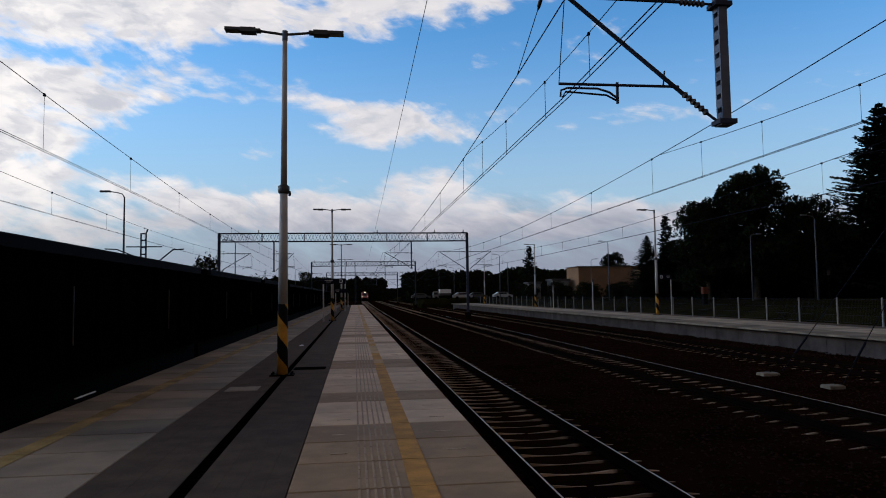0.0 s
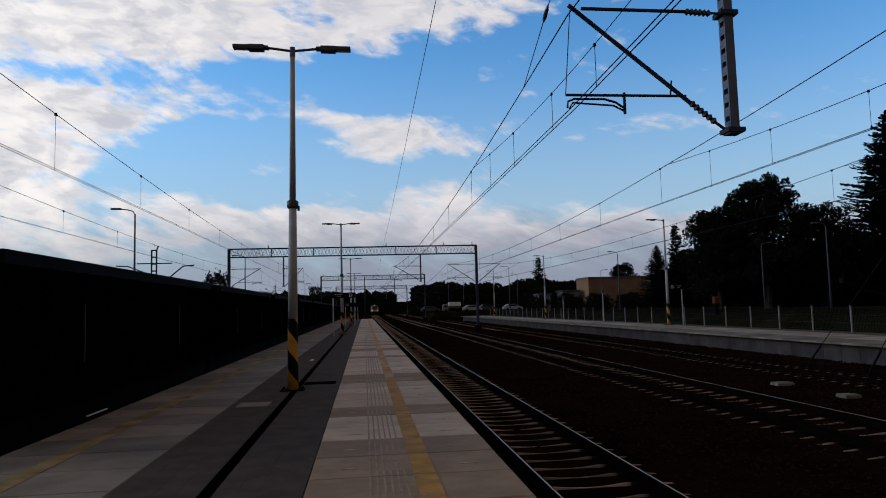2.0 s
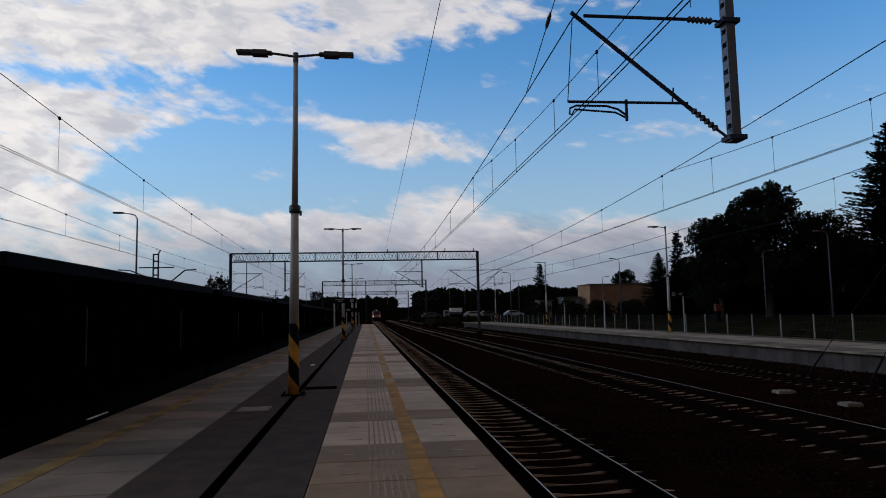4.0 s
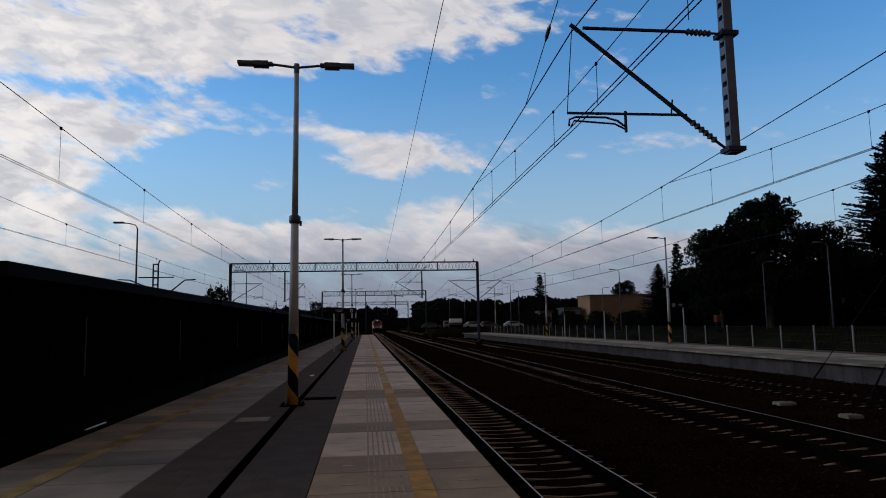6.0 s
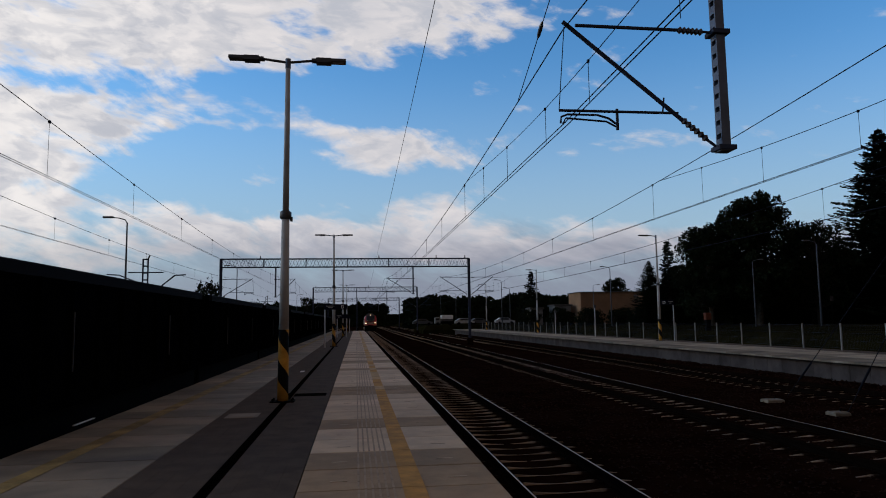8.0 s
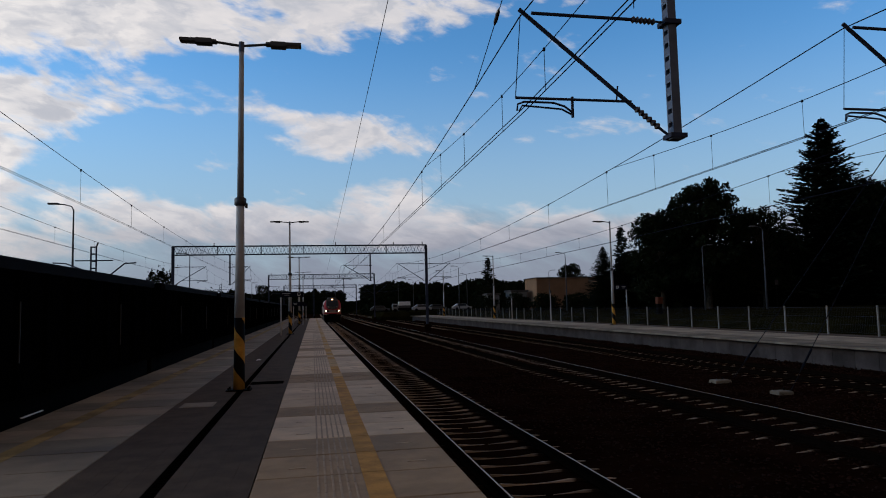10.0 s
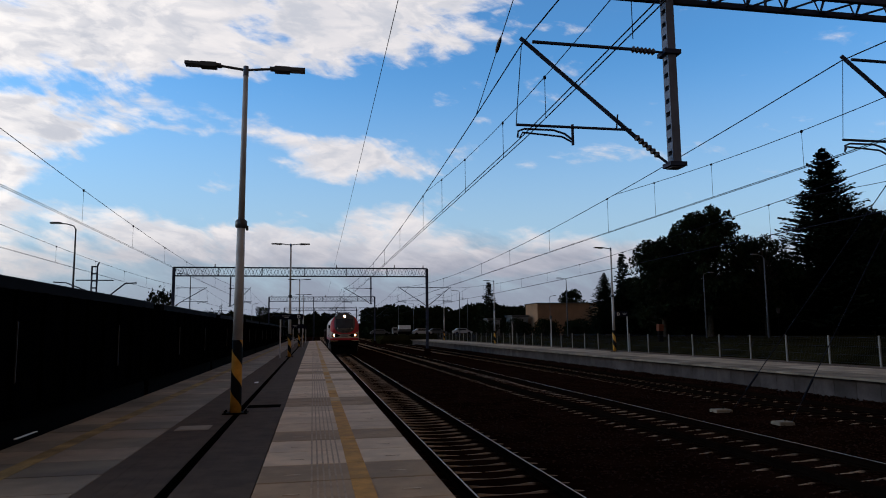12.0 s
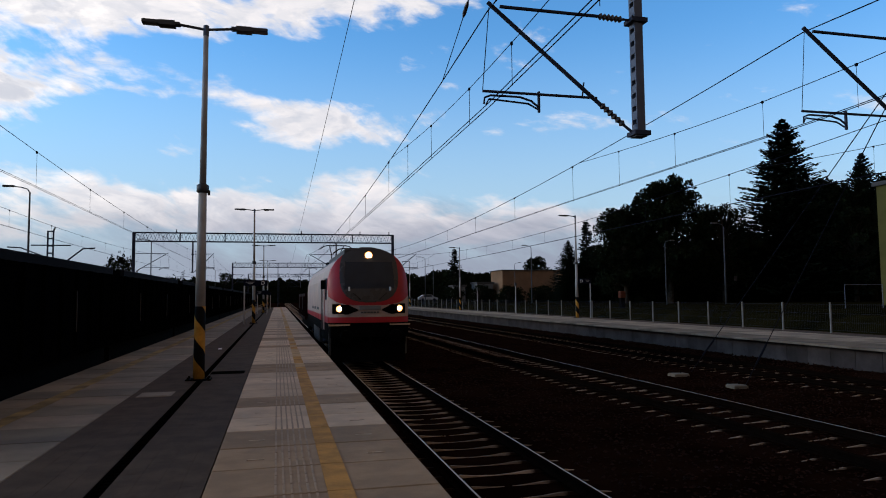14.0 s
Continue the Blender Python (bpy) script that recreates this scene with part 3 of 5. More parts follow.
def build_cantilever(parent, px, pz, side, top_z=6.15, reach=2.45):
    """Bracket that carries the wires: a tie, a sloped strut, a registration tube and a curved steady arm. side: 1 reaches to +x."""
    sx = lambda d: px + side * d
    tip = (sx(reach), 0, top_z + 0.08)
    part("strut", bar(bar(Shape(), (sx(0.62), 0, pz + 0.42), tip, 0.034, 8), (sx(0.12), 0, pz + 0.04), (sx(0.3), 0, pz + 0.17), 0.022), GALV_DARK, parent)
    part("tie", bar(bar(Shape(), (sx(0.62), 0, top_z + 0.02), (sx(reach - 0.2), 0, top_z + 0.03), 0.028, 8), (sx(0.1), 0, top_z), (sx(0.3), 0, top_z + 0.01), 0.02), GALV_DARK, parent)
    for a, b in (((0.27, pz + 0.15), (0.66, pz + 0.46)), ((0.25, top_z), (0.66, top_z + 0.02))):
        p0, p1 = Vector((sx(a[0]), 0, a[1])), Vector((sx(b[0]), 0, b[1]))
        pts, rs = [], []
        for k in range(13):
            pts.append(p0.lerp(p1, k / 12))
            rs.append((0.028, 0.058)[k % 2])
        part("insulator", Shape().tube(pts, rs, 10), CERAMIC, parent, "brown ribbed insulator")
    for low in (top_z - 0.05, pz - 0.02):
        part("bracket_clamp", Shape().box(px - 0.14, px + 0.14, -0.135, 0.135, low, low + 0.07), GALV_DARK, parent)
    z = 4.80
    root = sx(0.55 + (reach - 0.62) * max(0.05, min(0.6, (z - pz - 0.42) / (top_z + 0.08 - pz - 0.42))))
    end = sx(reach + 0.1)
    part("registration_tube", bar(bar(Shape(), (root, 0, z), (end, 0, z), 0.022, 8), (root + side * 0.25, 0, z), (root + side * 0.22, 0, z + 0.24), 0.014), GALV_DARK, parent)
    mid = sx(reach - 0.82)
    z += 0.05
    arm = Shape().tube([(mid, 0, z - 0.26), (mid + side * 0.14, 0, z - 0.16), (sx(reach - 0.5), 0, z - 0.11), (sx(reach - 0.03), 0, z - 0.11), (sx(reach + 0.07), 0, z - 0.15), (sx(reach + 0.08), 0, z - 0.25)], 0.017, 6)
    arm.tube([(mid, 0.06, z - 0.27), (mid + side * 0.16, 0.06, z - 0.19), (sx(reach - 0.02), 0.06, z - 0.15), (sx(reach + 0.03), 0.06, z - 0.24)], 0.015, 6)
    arm.box(mid - 0.016, mid + 0.016, 0.0, 0.04, z - 0.33, z + 0.0)
    part("steady_arm", arm, GALV_DARK, parent)
    part("hanger", bar(Shape(), (sx(reach - 0.02), 0, top_z), (end, 0, z - 0.05), 0.007, 4), WIRE, parent)


def build_gantry(lo=7.38, root=4.24, x0=-13.75, middle=None, hung=6.0, foot=4.5):
    """Portal over all five tracks: two masts, a lattice beam, two hanging posts and the brackets."""
    g = thing("catenary_gantry", "grey steel lattice gantry spanning the tracks with hanging posts", "gantry", "gantries over the tracks")
    hi, x1 = lo + 0.86, 12.0
    for x in (x0, x1) if middle is None else (x0, middle, x1):
        mast = Shape()
        slim = 0.07 if x == middle else 0.13
        for dy in (-0.14, 0.1):
            mast.box(x - slim, x + slim, dy, dy + 0.04, -0.3, hi)
        for k in range(19):
            z = -0.2 + 0.44 * k
            mast.box(x - slim, x - slim + 0.015, -0.1, 0.1, z, z + 0.16).box(x + slim - 0.015, x + slim, -0.1, 0.1, z, z + 0.16)
        part("mast", mast, GALV_DARK, g, "dark grey battened mast")
        part("mast_footing", Shape().box(x - 0.3, x + 0.3, -0.3, 0.3, -1.05, -0.25, 0.05), BALLAST, g, "dark concrete footing")
    for y in (-0.27, 0.27):
        for z in (lo, hi):
            part("beam_chord", Shape().box(x0, x1, y - 0.04, y + 0.04, z - 0.045, z + 0.045), GALV_DARK, g)
    n = 36
    step = (x1 - x0) / n
    for y in (-0.27, 0.27):
        web = Shape()
        u, v = (lo, hi) if y < 0 else (hi, lo)
        for k in range(n):
            a, b = x0 + k * step, x0 + (k + 1) * step
            bar(web, (a, y, u), ((a + b) / 2, y, v), 0.018, 4)
            bar(web, ((a + b) / 2, y, v), (b, y, u), 0.018, 4)
            if k % 6 == 0:
                bar(web, (a, y, lo), (a, y, hi), 0.03, 4)
        part("lattice_web", web, GALV_DARK, g)
    top = Shape()
    for k in range(n):
        a = x0 + k * step
        for z in (lo, hi):
            bar(top, (a, -0.27, z), (a + step / 2, 0.27, z), 0.02, 4)
            bar(top, (a + step / 2, 0.27, z), (a + step, -0.27, z), 0.02, 4)
    part("cross_bracing", top, GALV_DARK, g)
    for x in (2.4, 8.5, 11.6, max(-9.8, x0 + 0.5)):
        part("top_insulator", Shape().tube([(x, 0, hi), (x, 0, hi + 0.12), (x, 0, hi + 0.2), (x, 0, hi + 0.34)], [0.03, 0.07, 0.04, 0.06], 8), CERAMIC, g, "small brown insulator")
    for x, bottom in ((hung, foot), (-8.25, 4.3)) if x0 < -10 else ((hung, foot),):
        post = Shape()
        for dy in (-0.09, 0.06):
            post.box(x - 0.07, x + 0.07, dy, dy + 0.03, bottom, lo)
        for k in range(14):
            z = bottom + 0.03 + 0.215 * k
            post.box(x - 0.07, x - 0.058, -0.06, 0.06, z, z + 0.135).box(x + 0.058, x + 0.07, -0.06, 0.06, z, z + 0.135)
        post.box(x - 0.1, x + 0.1, -0.1, 0.1, bottom - 0.04, bottom)
        part("hanging_post", post, GALV, g, "grey battened hanging post")
    build_cantilever(g, hung, foot, -1, 6.12, hung - 3.16)
    build_cantilever(g, max(-8.25, x0), 4.3, 1, 6.12, 2.0)
    build_cantilever(g, 12.0, root, -1, 6.2, 3.1)
    build_cantilever(g, 12.0, 4.24, 1, 6.2, 2.6)
    if x0 < -10:
        build_cantilever(g, x0, 4.24, 1, 6.15, 3.2)
    return g


def sag(y, spans, high, low):
    for a, b in zip(spans, spans[1:]):
        if a <= y <= b:
            u = (y - a) / (b - a)
            return low + (high - low) * (2 * u - 1) ** 2
    return high


def build_wires(x, label, top=6.16, r=0.011, stitched=True, hang=0.36):
    """One track's catenary: carrying wire, two contact wires, droppers, and a lower stitch wire at each support."""
    line = thing("overhead_wires", label, "overhead line", "overhead wires of the tracks", (x, 0, 0))
    spans = [-53.0, *GANTRIES, 262.0]
    ys = [-20 + 2.5 * k for k in range(110)]
    zig = lambda y: 0.12 * math.cos((y - GANTRIES[0]) / 63 * math.pi)
    carry = lambda y: sag(y, spans, top, 5.2)
    part("carrying_wire", Shape().tube([(zig(y), y, carry(y)) for y in ys], r, 5), WIRE, line)
    for d in (-0.038, 0.038):
        part("contact_wire", Shape().tube([(zig(y) + d, y, 4.62 + 0.03 * math.sin(y * 0.1) + 0.025 * max(0, min(6, GANTRIES[0] - y))) for y in ys], r * 0.72, 5), WIRE, line)
    for g in GANTRIES if stitched else ():
        half = 9.5
        pts = [(zig(g + u), g + u, carry(g + half) - hang * math.cos(u / half * math.pi / 2)) for u in [half * k / 8 for k in range(-8, 9)]]
        if g - half < -18:
            pts = [p for p in pts if p[1] > -18]
        part("stitch_wire", Shape().tube(pts, r * 0.7, 4), WIRE, line)
        for u in (-6.4, -3.6, -0.9, 1.3, 4.3, 7.0):
            zz = carry(g + half) - hang * math.cos(u / half * math.pi / 2)
            part("dropper", bar(Shape(), (zig(g + u), g + u, 4.62), (zig(g + u), g + u, zz), r * 0.45, 4), WIRE, line)
            part("clip", Shape().box(zig(g + u) - 0.014, zig(g + u) + 0.014, g + u - 0.02, g + u + 0.02, zz - 0.03, zz + 0.015), WIRE, line)
    y = -18.0
    while y < 230:
        if not stitched or min(abs(y - g) for g in GANTRIES) > 9.6:
            part("dropper", bar(Shape(), (zig(y), y, 4.62), (zig(y), y, carry(y)), r * 0.5, 4), WIRE, line)
            part("clip", Shape().box(zig(y) - 0.018, zig(y) + 0.018, y - 0.03, y + 0.03, carry(y) - 0.04, carry(y) + 0.02), WIRE, line)
        y += 5.4
    return line


# ---- locomotive ----
def front_depth(x, z):
    """How far the curved nose lies behind its foremost plane; z from the rail."""
    up = max(0.0, z - 2.2)
    return 0.16 * (x / 1.4) ** 2 + 0.22 * abs(x / 1.42) ** 6 + 0.13 * up * up


def body_half(z):
    """Half width of the body at a height over the rail."""
    if z < 2.7:
        return 1.46
    u = min(1.0, (z - 2.7) / 1.56)
    return 1.46 * max(0.0, 1 - u ** 2.6) ** 0.5


def nose_patch(inside, lift, nx=110, nz=110, z0=1.52, z1=4.26):
    """The cells of the nose for which inside(x, z) holds, lifted off the nose."""
    s = Shape()
    index = {}
    grid = lambda i, j: (-1.0 + 2.0 * i / nx, z0 + (z1 - z0) * j / nz)
    for i in range(nx):
        for j in range(nz):
            u, z = grid(i + 0.5, j + 0.5)
            if not inside(u * body_half(z), z):
                continue
            face = []
            for a, b in ((i, j), (i + 1, j), (i + 1, j + 1), (i, j + 1)):
                if (a, b) not in index:
                    uu, zz = grid(a, b)
                    x = uu * body_half(min(zz, 4.25))
                    index[(a, b)] = len(s.v)
                    s.v.append((x, front_depth(x, zz) - lift, zz))
                face.append(index[(a, b)])
            s.f.append(tuple(face))
            s.mi.append(0)
    return s


def disc(s, x, y, z, r, thick, n=20):
    return s.tube([(x, y, z), (x, y - thick, z)], r, n)


def build_locomotive():
    loco = thing("locomotive", "red and cream electric locomotive with lit headlamps on the track", "locomotive")
    length = 17.5
    hood = lambda x, z: z > 3.74 and abs(x / 1.06) ** 2.7 + abs((z - 3.18) / 1.3) ** 2.7 < 1
    visor = lambda x, z: abs(x / 1.06) ** 2.7 + abs((z - 3.18) / (0.93 if z < 3.18 else 1.3)) ** 2.7 < 1 and not hood(x, z)
    ring = lambda x, z: z > 3.2 or abs(x / 1.6) ** 3.3 + abs((3.2 - z) / 1.06) ** 3.3 < 1
    bar_z = lambda z: 1.52 < z < 1.73
    part("nose", nose_patch(lambda x, z: not ring(x, z) and not bar_z(z), 0.0), CREAM, loco, "cream nose panel", True)
    part("nose_band", nose_patch(lambda x, z: bar_z(z), 0.015), RED, loco, "red band under the headlamps", True)
    part("nose_ring", nose_patch(lambda x, z: ring(x, z) and not visor(x, z) and not hood(x, z), 0.008), RED, loco, "red surround of the windscreen", True)
    part("roof_hood", nose_patch(lambda x, z: hood(x, z) and not visor(x, z), 0.006), ROOF, loco, "dark roof edge", True)
    screen = part("windscreen", nose_patch(visor, 0.012), GLASS, loco, "large dark curved windscreen", True)
    part("screen_mask", nose_patch(lambda x, z: visor(x, z) and (z < 2.74 or abs(x) > 0.9 - 0.1 * max(0.0, z - 3.2)), 0.018), SCREEN_EDGE, screen, "black border of the windscreen", True)
    part("screen_bar", nose_patch(lambda x, z: abs(x) < 0.82 and 3.70 < z < 3.74, 0.022), ROOF, screen)
    for x in (-0.55, 0.55):
        part("wiper", Shape().tube([(x * 0.6, front_depth(x, 2.35) - 0.05, 2.34), (x * 1.1, front_depth(x, 2.6) - 0.05, 2.58)], 0.010, 5), IRON, screen)
        part("marker_plate", Shape().box(x * 1.35 - 0.03, x * 1.35 + 0.03, front_depth(x, 2.75) - 0.06, front_depth(x, 2.75) - 0.02, 2.66, 2.80), WHITE, screen)
    # sides and roof
    prof = [(-1.46, 1.12), (-1.46, 1.5), (-1.46, 1.73), (-1.46, 2.7)] + [(-body_half(z), z) for z in (3.1, 3.5, 3.8, 4.0, 4.12, 4.2)]
    prof += [(-x, z) for x, z in reversed(prof)]
    s = Shape()
    n = len(prof)
    st = []
    for d in (0.0, 0.25, 0.7, length - 0.4, length):
        for x, z in prof:
            st.append((x * (0.985 if d == length else 1), max(front_depth(x, z), 0.02) + 0.012 if d == 0.0 else 0.5 + d, z))
    s.add(st, [(k * n + i, k * n + i + 1, (k + 1) * n + i + 1, (k + 1) * n + i) for k in range(4) for i in range(n - 1)] + [tuple(4 * n + i for i in range(n))])
    mats = []
    for k in range(4):
        for i in range(n - 1):
            z = (prof[i][1] + prof[i + 1][1]) / 2
            mats.append(2 if z > 3.85 else 3 if z < 1.5 else 1 if z < 1.73 or (k < 2 and z > 2.3) else 0)
    s.mi = mats + [2]
    part("body", s, [CREAM, RED, ROOF, IRON], loco, "cream sides with red sill and dark roof", False)
    for side in (-1, 1):
        x = side * 1.465
        part("cab_door", Shape().box(*sorted((x, x + side * 0.012)), 2.3, 3.05, 1.2, 3.2), CREAM, loco)
        part("cab_window", Shape().box(*sorted((x, x + side * 0.01)), 1.1, 1.85, 2.35, 3.15), GLASS, loco, "dark cab side window")
        for y in (2.12, 3.24):
            part("red_stripe", Shape().box(*sorted((x, x + side * 0.006)), y - 0.06, y + 0.05, 1.73, 3.1), RED, loco, "narrow red door stripe")
        for y in (2.22, 3.12):
            part("handrail", Shape().tube([(x + side * 0.07, y, 1.2), (x + side * 0.07, y, 2.9)], 0.018, 6), HEAD, loco)
        part("mirror", Shape().box(*sorted((x, x + side * 0.16)), 2.0, 2.12, 2.75, 3.1, 0.02), IRON, loco)
        for k in range(3):
            part("side_lettering", Shape().box(*sorted((x, x + side * 0.008)), 6.0 + 2.2 * k, 7.4 + 2.2 * k, 1.9, 2.02), ROOF, loco, "plain dark lettering bar")
        # headlamps in dark pods
        lx = side * 1.08
        pod = nose_patch(lambda px, pz: 0.42 < side * px < 1.33 and abs(pz - 2.0 - 0.06 * (side * px - 0.9)) < 0.17 * min(1, (side * px - 0.38) * 2.6), 0.02)
        pod = part("headlamp_pod", pod, IRON, loco, "dark headlamp pod")
        part("headlamp", disc(Shape(), lx, front_depth(lx, 2.02) - 0.035, 2.02, 0.072, 0.02), LIGHT, pod, "lit warm white headlamp")
        part("headlamp_halo", disc(Shape(), lx, front_depth(lx, 2.02) - 0.02, 2.02, 0.12, 0.02), LIGHT_HALO, pod, "orange glow disc for the lamp's halo")
        part("buffer", Shape().tube([(side * 0.875, 0.1, 1.05), (side * 0.875, -0.35, 1.05), (side * 0.875, -0.35, 1.05), (side * 0.875, -0.42, 1.05)], [0.1, 0.09, 0.24, 0.22], 14), IRON, loco, "black round buffer")
        part("cab_step", Shape().box(*sorted((side * 0.72, side * 1.45)), -0.06, 0.4, 1.42, 1.47), SLAB, loco, "pale step edge")
        part("step_ladder", Shape().box(*sorted((side * 1.25, side * 1.42)), 0.5, 0.8, 0.35, 1.4), HEAD, loco)
        for y in (2.35, 5.65, 12.35, 15.65):
            part("damper", Shape().tube([(side * 1.24, y, 0.55), (side * 1.24, y + 0.25, 1.15)], [0.06, 0.04], 8), GALV, loco, "grey suspension damper")
        for k in range(5):
            part("equipment_box", Shape().box(*sorted((side * 1.1, side * 1.4)), 6.6 + 1.0 * k, 7.45 + 1.0 * k, 0.45, 1.1, 0.03), HEAD, loco, "dark grey equipment box")
    top = part("top_lamp_housing", disc(Shape(), 0, front_depth(0, 3.96) - 0.01, 3.96, 0.17, 0.03), IRON, loco)
    part("headlamp_halo", disc(Shape(), 0, front_depth(0, 3.96) - 0.025, 3.96, 0.14, 0.025), LIGHT_HALO, top, "orange glow disc for the lamp's halo")
    part("top_headlamp", disc(Shape(), 0, front_depth(0, 3.96) - 0.045, 3.96, 0.088, 0.02), LIGHT, top, "lit warm white top lamp")
    part("number_plate", Shape().box(-0.38, 0.38, front_depth(0.38, 2) - 0.05, front_depth(0.38, 2) - 0.02, 1.98, 2.12), PLASTER, loco, "pale grey plate")
    for k in range(6):
        part("number_bar", Shape().box(-0.33 + 0.115 * k, -0.25 + 0.115 * k, -0.03, -0.01, 1.865, 1.915), HEAD, loco, "plain dark bar")
    # underframe
    part("underframe", Shape().box(-1.35, 1.35, 0.35, length, 0.75, 1.5).box(-1.4, 1.4, 0.05, 0.45, 1.0, 1.5), IRON, loco)
    part("snow_plough", Shape().add([(-1.35, 0.45, 0.12), (0, 0.0, 0.12), (1.35, 0.45, 0.12), (-1.35, 0.5, 1.0), (0, 0.25, 1.0), (1.35, 0.5, 1.0)], [(0, 1, 4, 3), (1, 2, 5, 4)]), IRON, loco, "black plough")
    part("coupling", Shape().tube([(0, 0.1, 1.02), (0, -0.3, 1.0), (0, -0.34, 0.6)], 0.05, 6), IRON, loco)
    for c in (4.0, 14.0):
        for side in (-1, 1):
            x = side * 1.05
            part("bogie_frame", Shape().box(x - 0.07, x + 0.07, c - 2.1, c + 2.1, 0.45, 0.85).box(x - 0.1, x + 0.1, c - 0.5, c + 0.5, 0.4, 1.0), IRON, loco)
            for w in (-1.4, 1.4):
                wheel = part("wheel", Shape().tube([(side * 0.68, c + w, 0.62), (side * 0.82, c + w, 0.62)], 0.62, 24), IRON, loco)
                part("axle_box", Shape().box(x - 0.12, x + 0.14, c + w - 0.2, c + w + 0.2, 0.45, 0.8, 0.03), IRON, wheel)
    # roof gear
    part("roof_box", Shape().box(-0.6, 0.6, 3.4, 12.0, 4.15, 4.42, 0.06), ROOF, loco)
    part("horn_box", Shape().box(-0.25, 0.25, 1.2, 1.7, 4.18, 4.32, 0.04), ROOF, loco)
    wire = 4.62 - RAIL_Z - 0.03
    for y, h in ((14.5, wire), (5.0, 4.52)):
        pan = part("pantograph", Shape().box(-0.55, 0.55, y - 0.6, y + 0.6, 4.3, 4.38), IRON, loco, "black roof pantograph")
        kz = (4.38 + h) / 2
        for x in (-0.3, 0.3):
            part("pantograph_arm", bar(bar(Shape(), (x, y - 0.4, 4.38), (x * 0.7, y + 0.75, kz), 0.03), (x * 0.7, y + 0.75, kz), (x * 1.3, y - 0.1, h - 0.05), 0.025), IRON, pan)
        part("collector_head", Shape().tube([(-0.95, y - 0.1, h - 0.22), (-0.7, y - 0.1, h - 0.04), (-0.5, y - 0.1, h), (0.5, y - 0.1, h), (0.7, y - 0.1, h - 0.04), (0.95, y - 0.1, h - 0.22)], 0.03, 6), IRON, pan)
    return loco


# ---- freight wagons ----
def build_wagon(label, group, paint, rim, top=2.62):
    """Open high-sided coal wagon, 14 m over the buffers."""
    w = thing("freight_wagon", label, "wagon", group)
    half, ln = 1.46, 12.9
    for side in (-1, 1):
        x = side * half
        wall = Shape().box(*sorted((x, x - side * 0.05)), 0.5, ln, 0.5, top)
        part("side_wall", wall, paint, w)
        part("top_rim", Shape().box(*sorted((x + side * 0.03, x - side * 0.08)), 0.45, ln + 0.05, top - 0.2, top, 0.02), rim, w, "paler bluish top rim")
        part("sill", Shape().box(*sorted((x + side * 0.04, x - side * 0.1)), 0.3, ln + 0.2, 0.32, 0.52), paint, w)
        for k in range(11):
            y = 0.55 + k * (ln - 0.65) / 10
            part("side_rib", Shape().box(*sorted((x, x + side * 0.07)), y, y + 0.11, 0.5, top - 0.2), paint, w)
        for k in range(2):
            y = 3.0 + 6.0 * k
            part("door_bar", Shape().tube([(x + side * 0.09, y, 0.9), (x + side * 0.09, y, 1.9)], 0.014, 6), ROOF, w)
    for y in (0.5, ln - 0.05):
        part("end_wall", Shape().box(-half + 0.05, half - 0.05, y, y + 0.05, 0.5, top), paint, w)
    part("floor", Shape().box(-half + 0.05, half - 0.05, 0.5, ln, 0.42, 0.5), paint, w)
    coal = Shape()
    rng = random.Random(8)
    ny, nx = 24, 7
    coal.add([(-1.38 + 2.76 * i / (nx - 1), 0.6 + (ln - 0.7) * j / (ny - 1), top - 0.5 + 0.3 * math.sin(math.pi * i / (nx - 1)) + rng.uniform(-0.06, 0.06)) for j in range(ny) for i in range(nx)],
             [(j * nx + i, j * nx + i + 1, (j + 1) * nx + i + 1, (j + 1) * nx + i) for j in range(ny - 1) for i in range(nx - 1)])
    part("coal_load", coal, IRON, w)
    part("underframe", Shape().box(-1.2, 1.2, 0.0, 13.4, -0.25, 0.42), IRON, w)
    for c in (2.6, 10.8):
        for side in (-1, 1):
            part("bogie_side", Shape().box(*sorted((side * 0.95, side * 1.1)), c - 1.2, c + 1.2, -0.4, 0.0), IRON, w)
            for d in (-0.9, 0.9):
                part("wheel", Shape().tube([(side * 0.68, c + d, -0.30), (side * 0.81, c + d, -0.30)], 0.46, 20), IRON, w)
    for y, d in ((0.0, -1), (13.4, 1)):
        for side in (-1, 1):
            part("buffer", Shape().tube([(side * 0.875, y, 0.3), (side * 0.875, y + d * 0.27, 0.3)], [0.09, 0.2], 12), IRON, w)
    return w


# ---- trees ----
def leaf_cloud(s, rng, centre, radius, count, size):
    for _ in range(count):
        while True:
            d = Vector((rng.uniform(-1, 1), rng.uniform(-1, 1), rng.uniform(-1, 1)))
            if 0.05 < d.length < 1:
                break
        d = d.normalized() * d.length ** 0.8
        p = Vector(centre) + Vector((d.x * radius[0], d.y * radius[1], d.z * radius[2]))
        a = Vector((rng.gauss(0, 1), rng.gauss(0, 1), rng.gauss(0, 1))).normalized()
        b = a.cross(Vector((rng.gauss(0, 1), rng.gauss(0, 1), rng.gauss(0, 1)))).normalized()
        k = size * rng.uniform(0.6, 1.4)
        s.add([p - a * k, p - b * k * 0.45, p + a * k, p + b * k * 0.45], [(0, 1, 2, 3)])


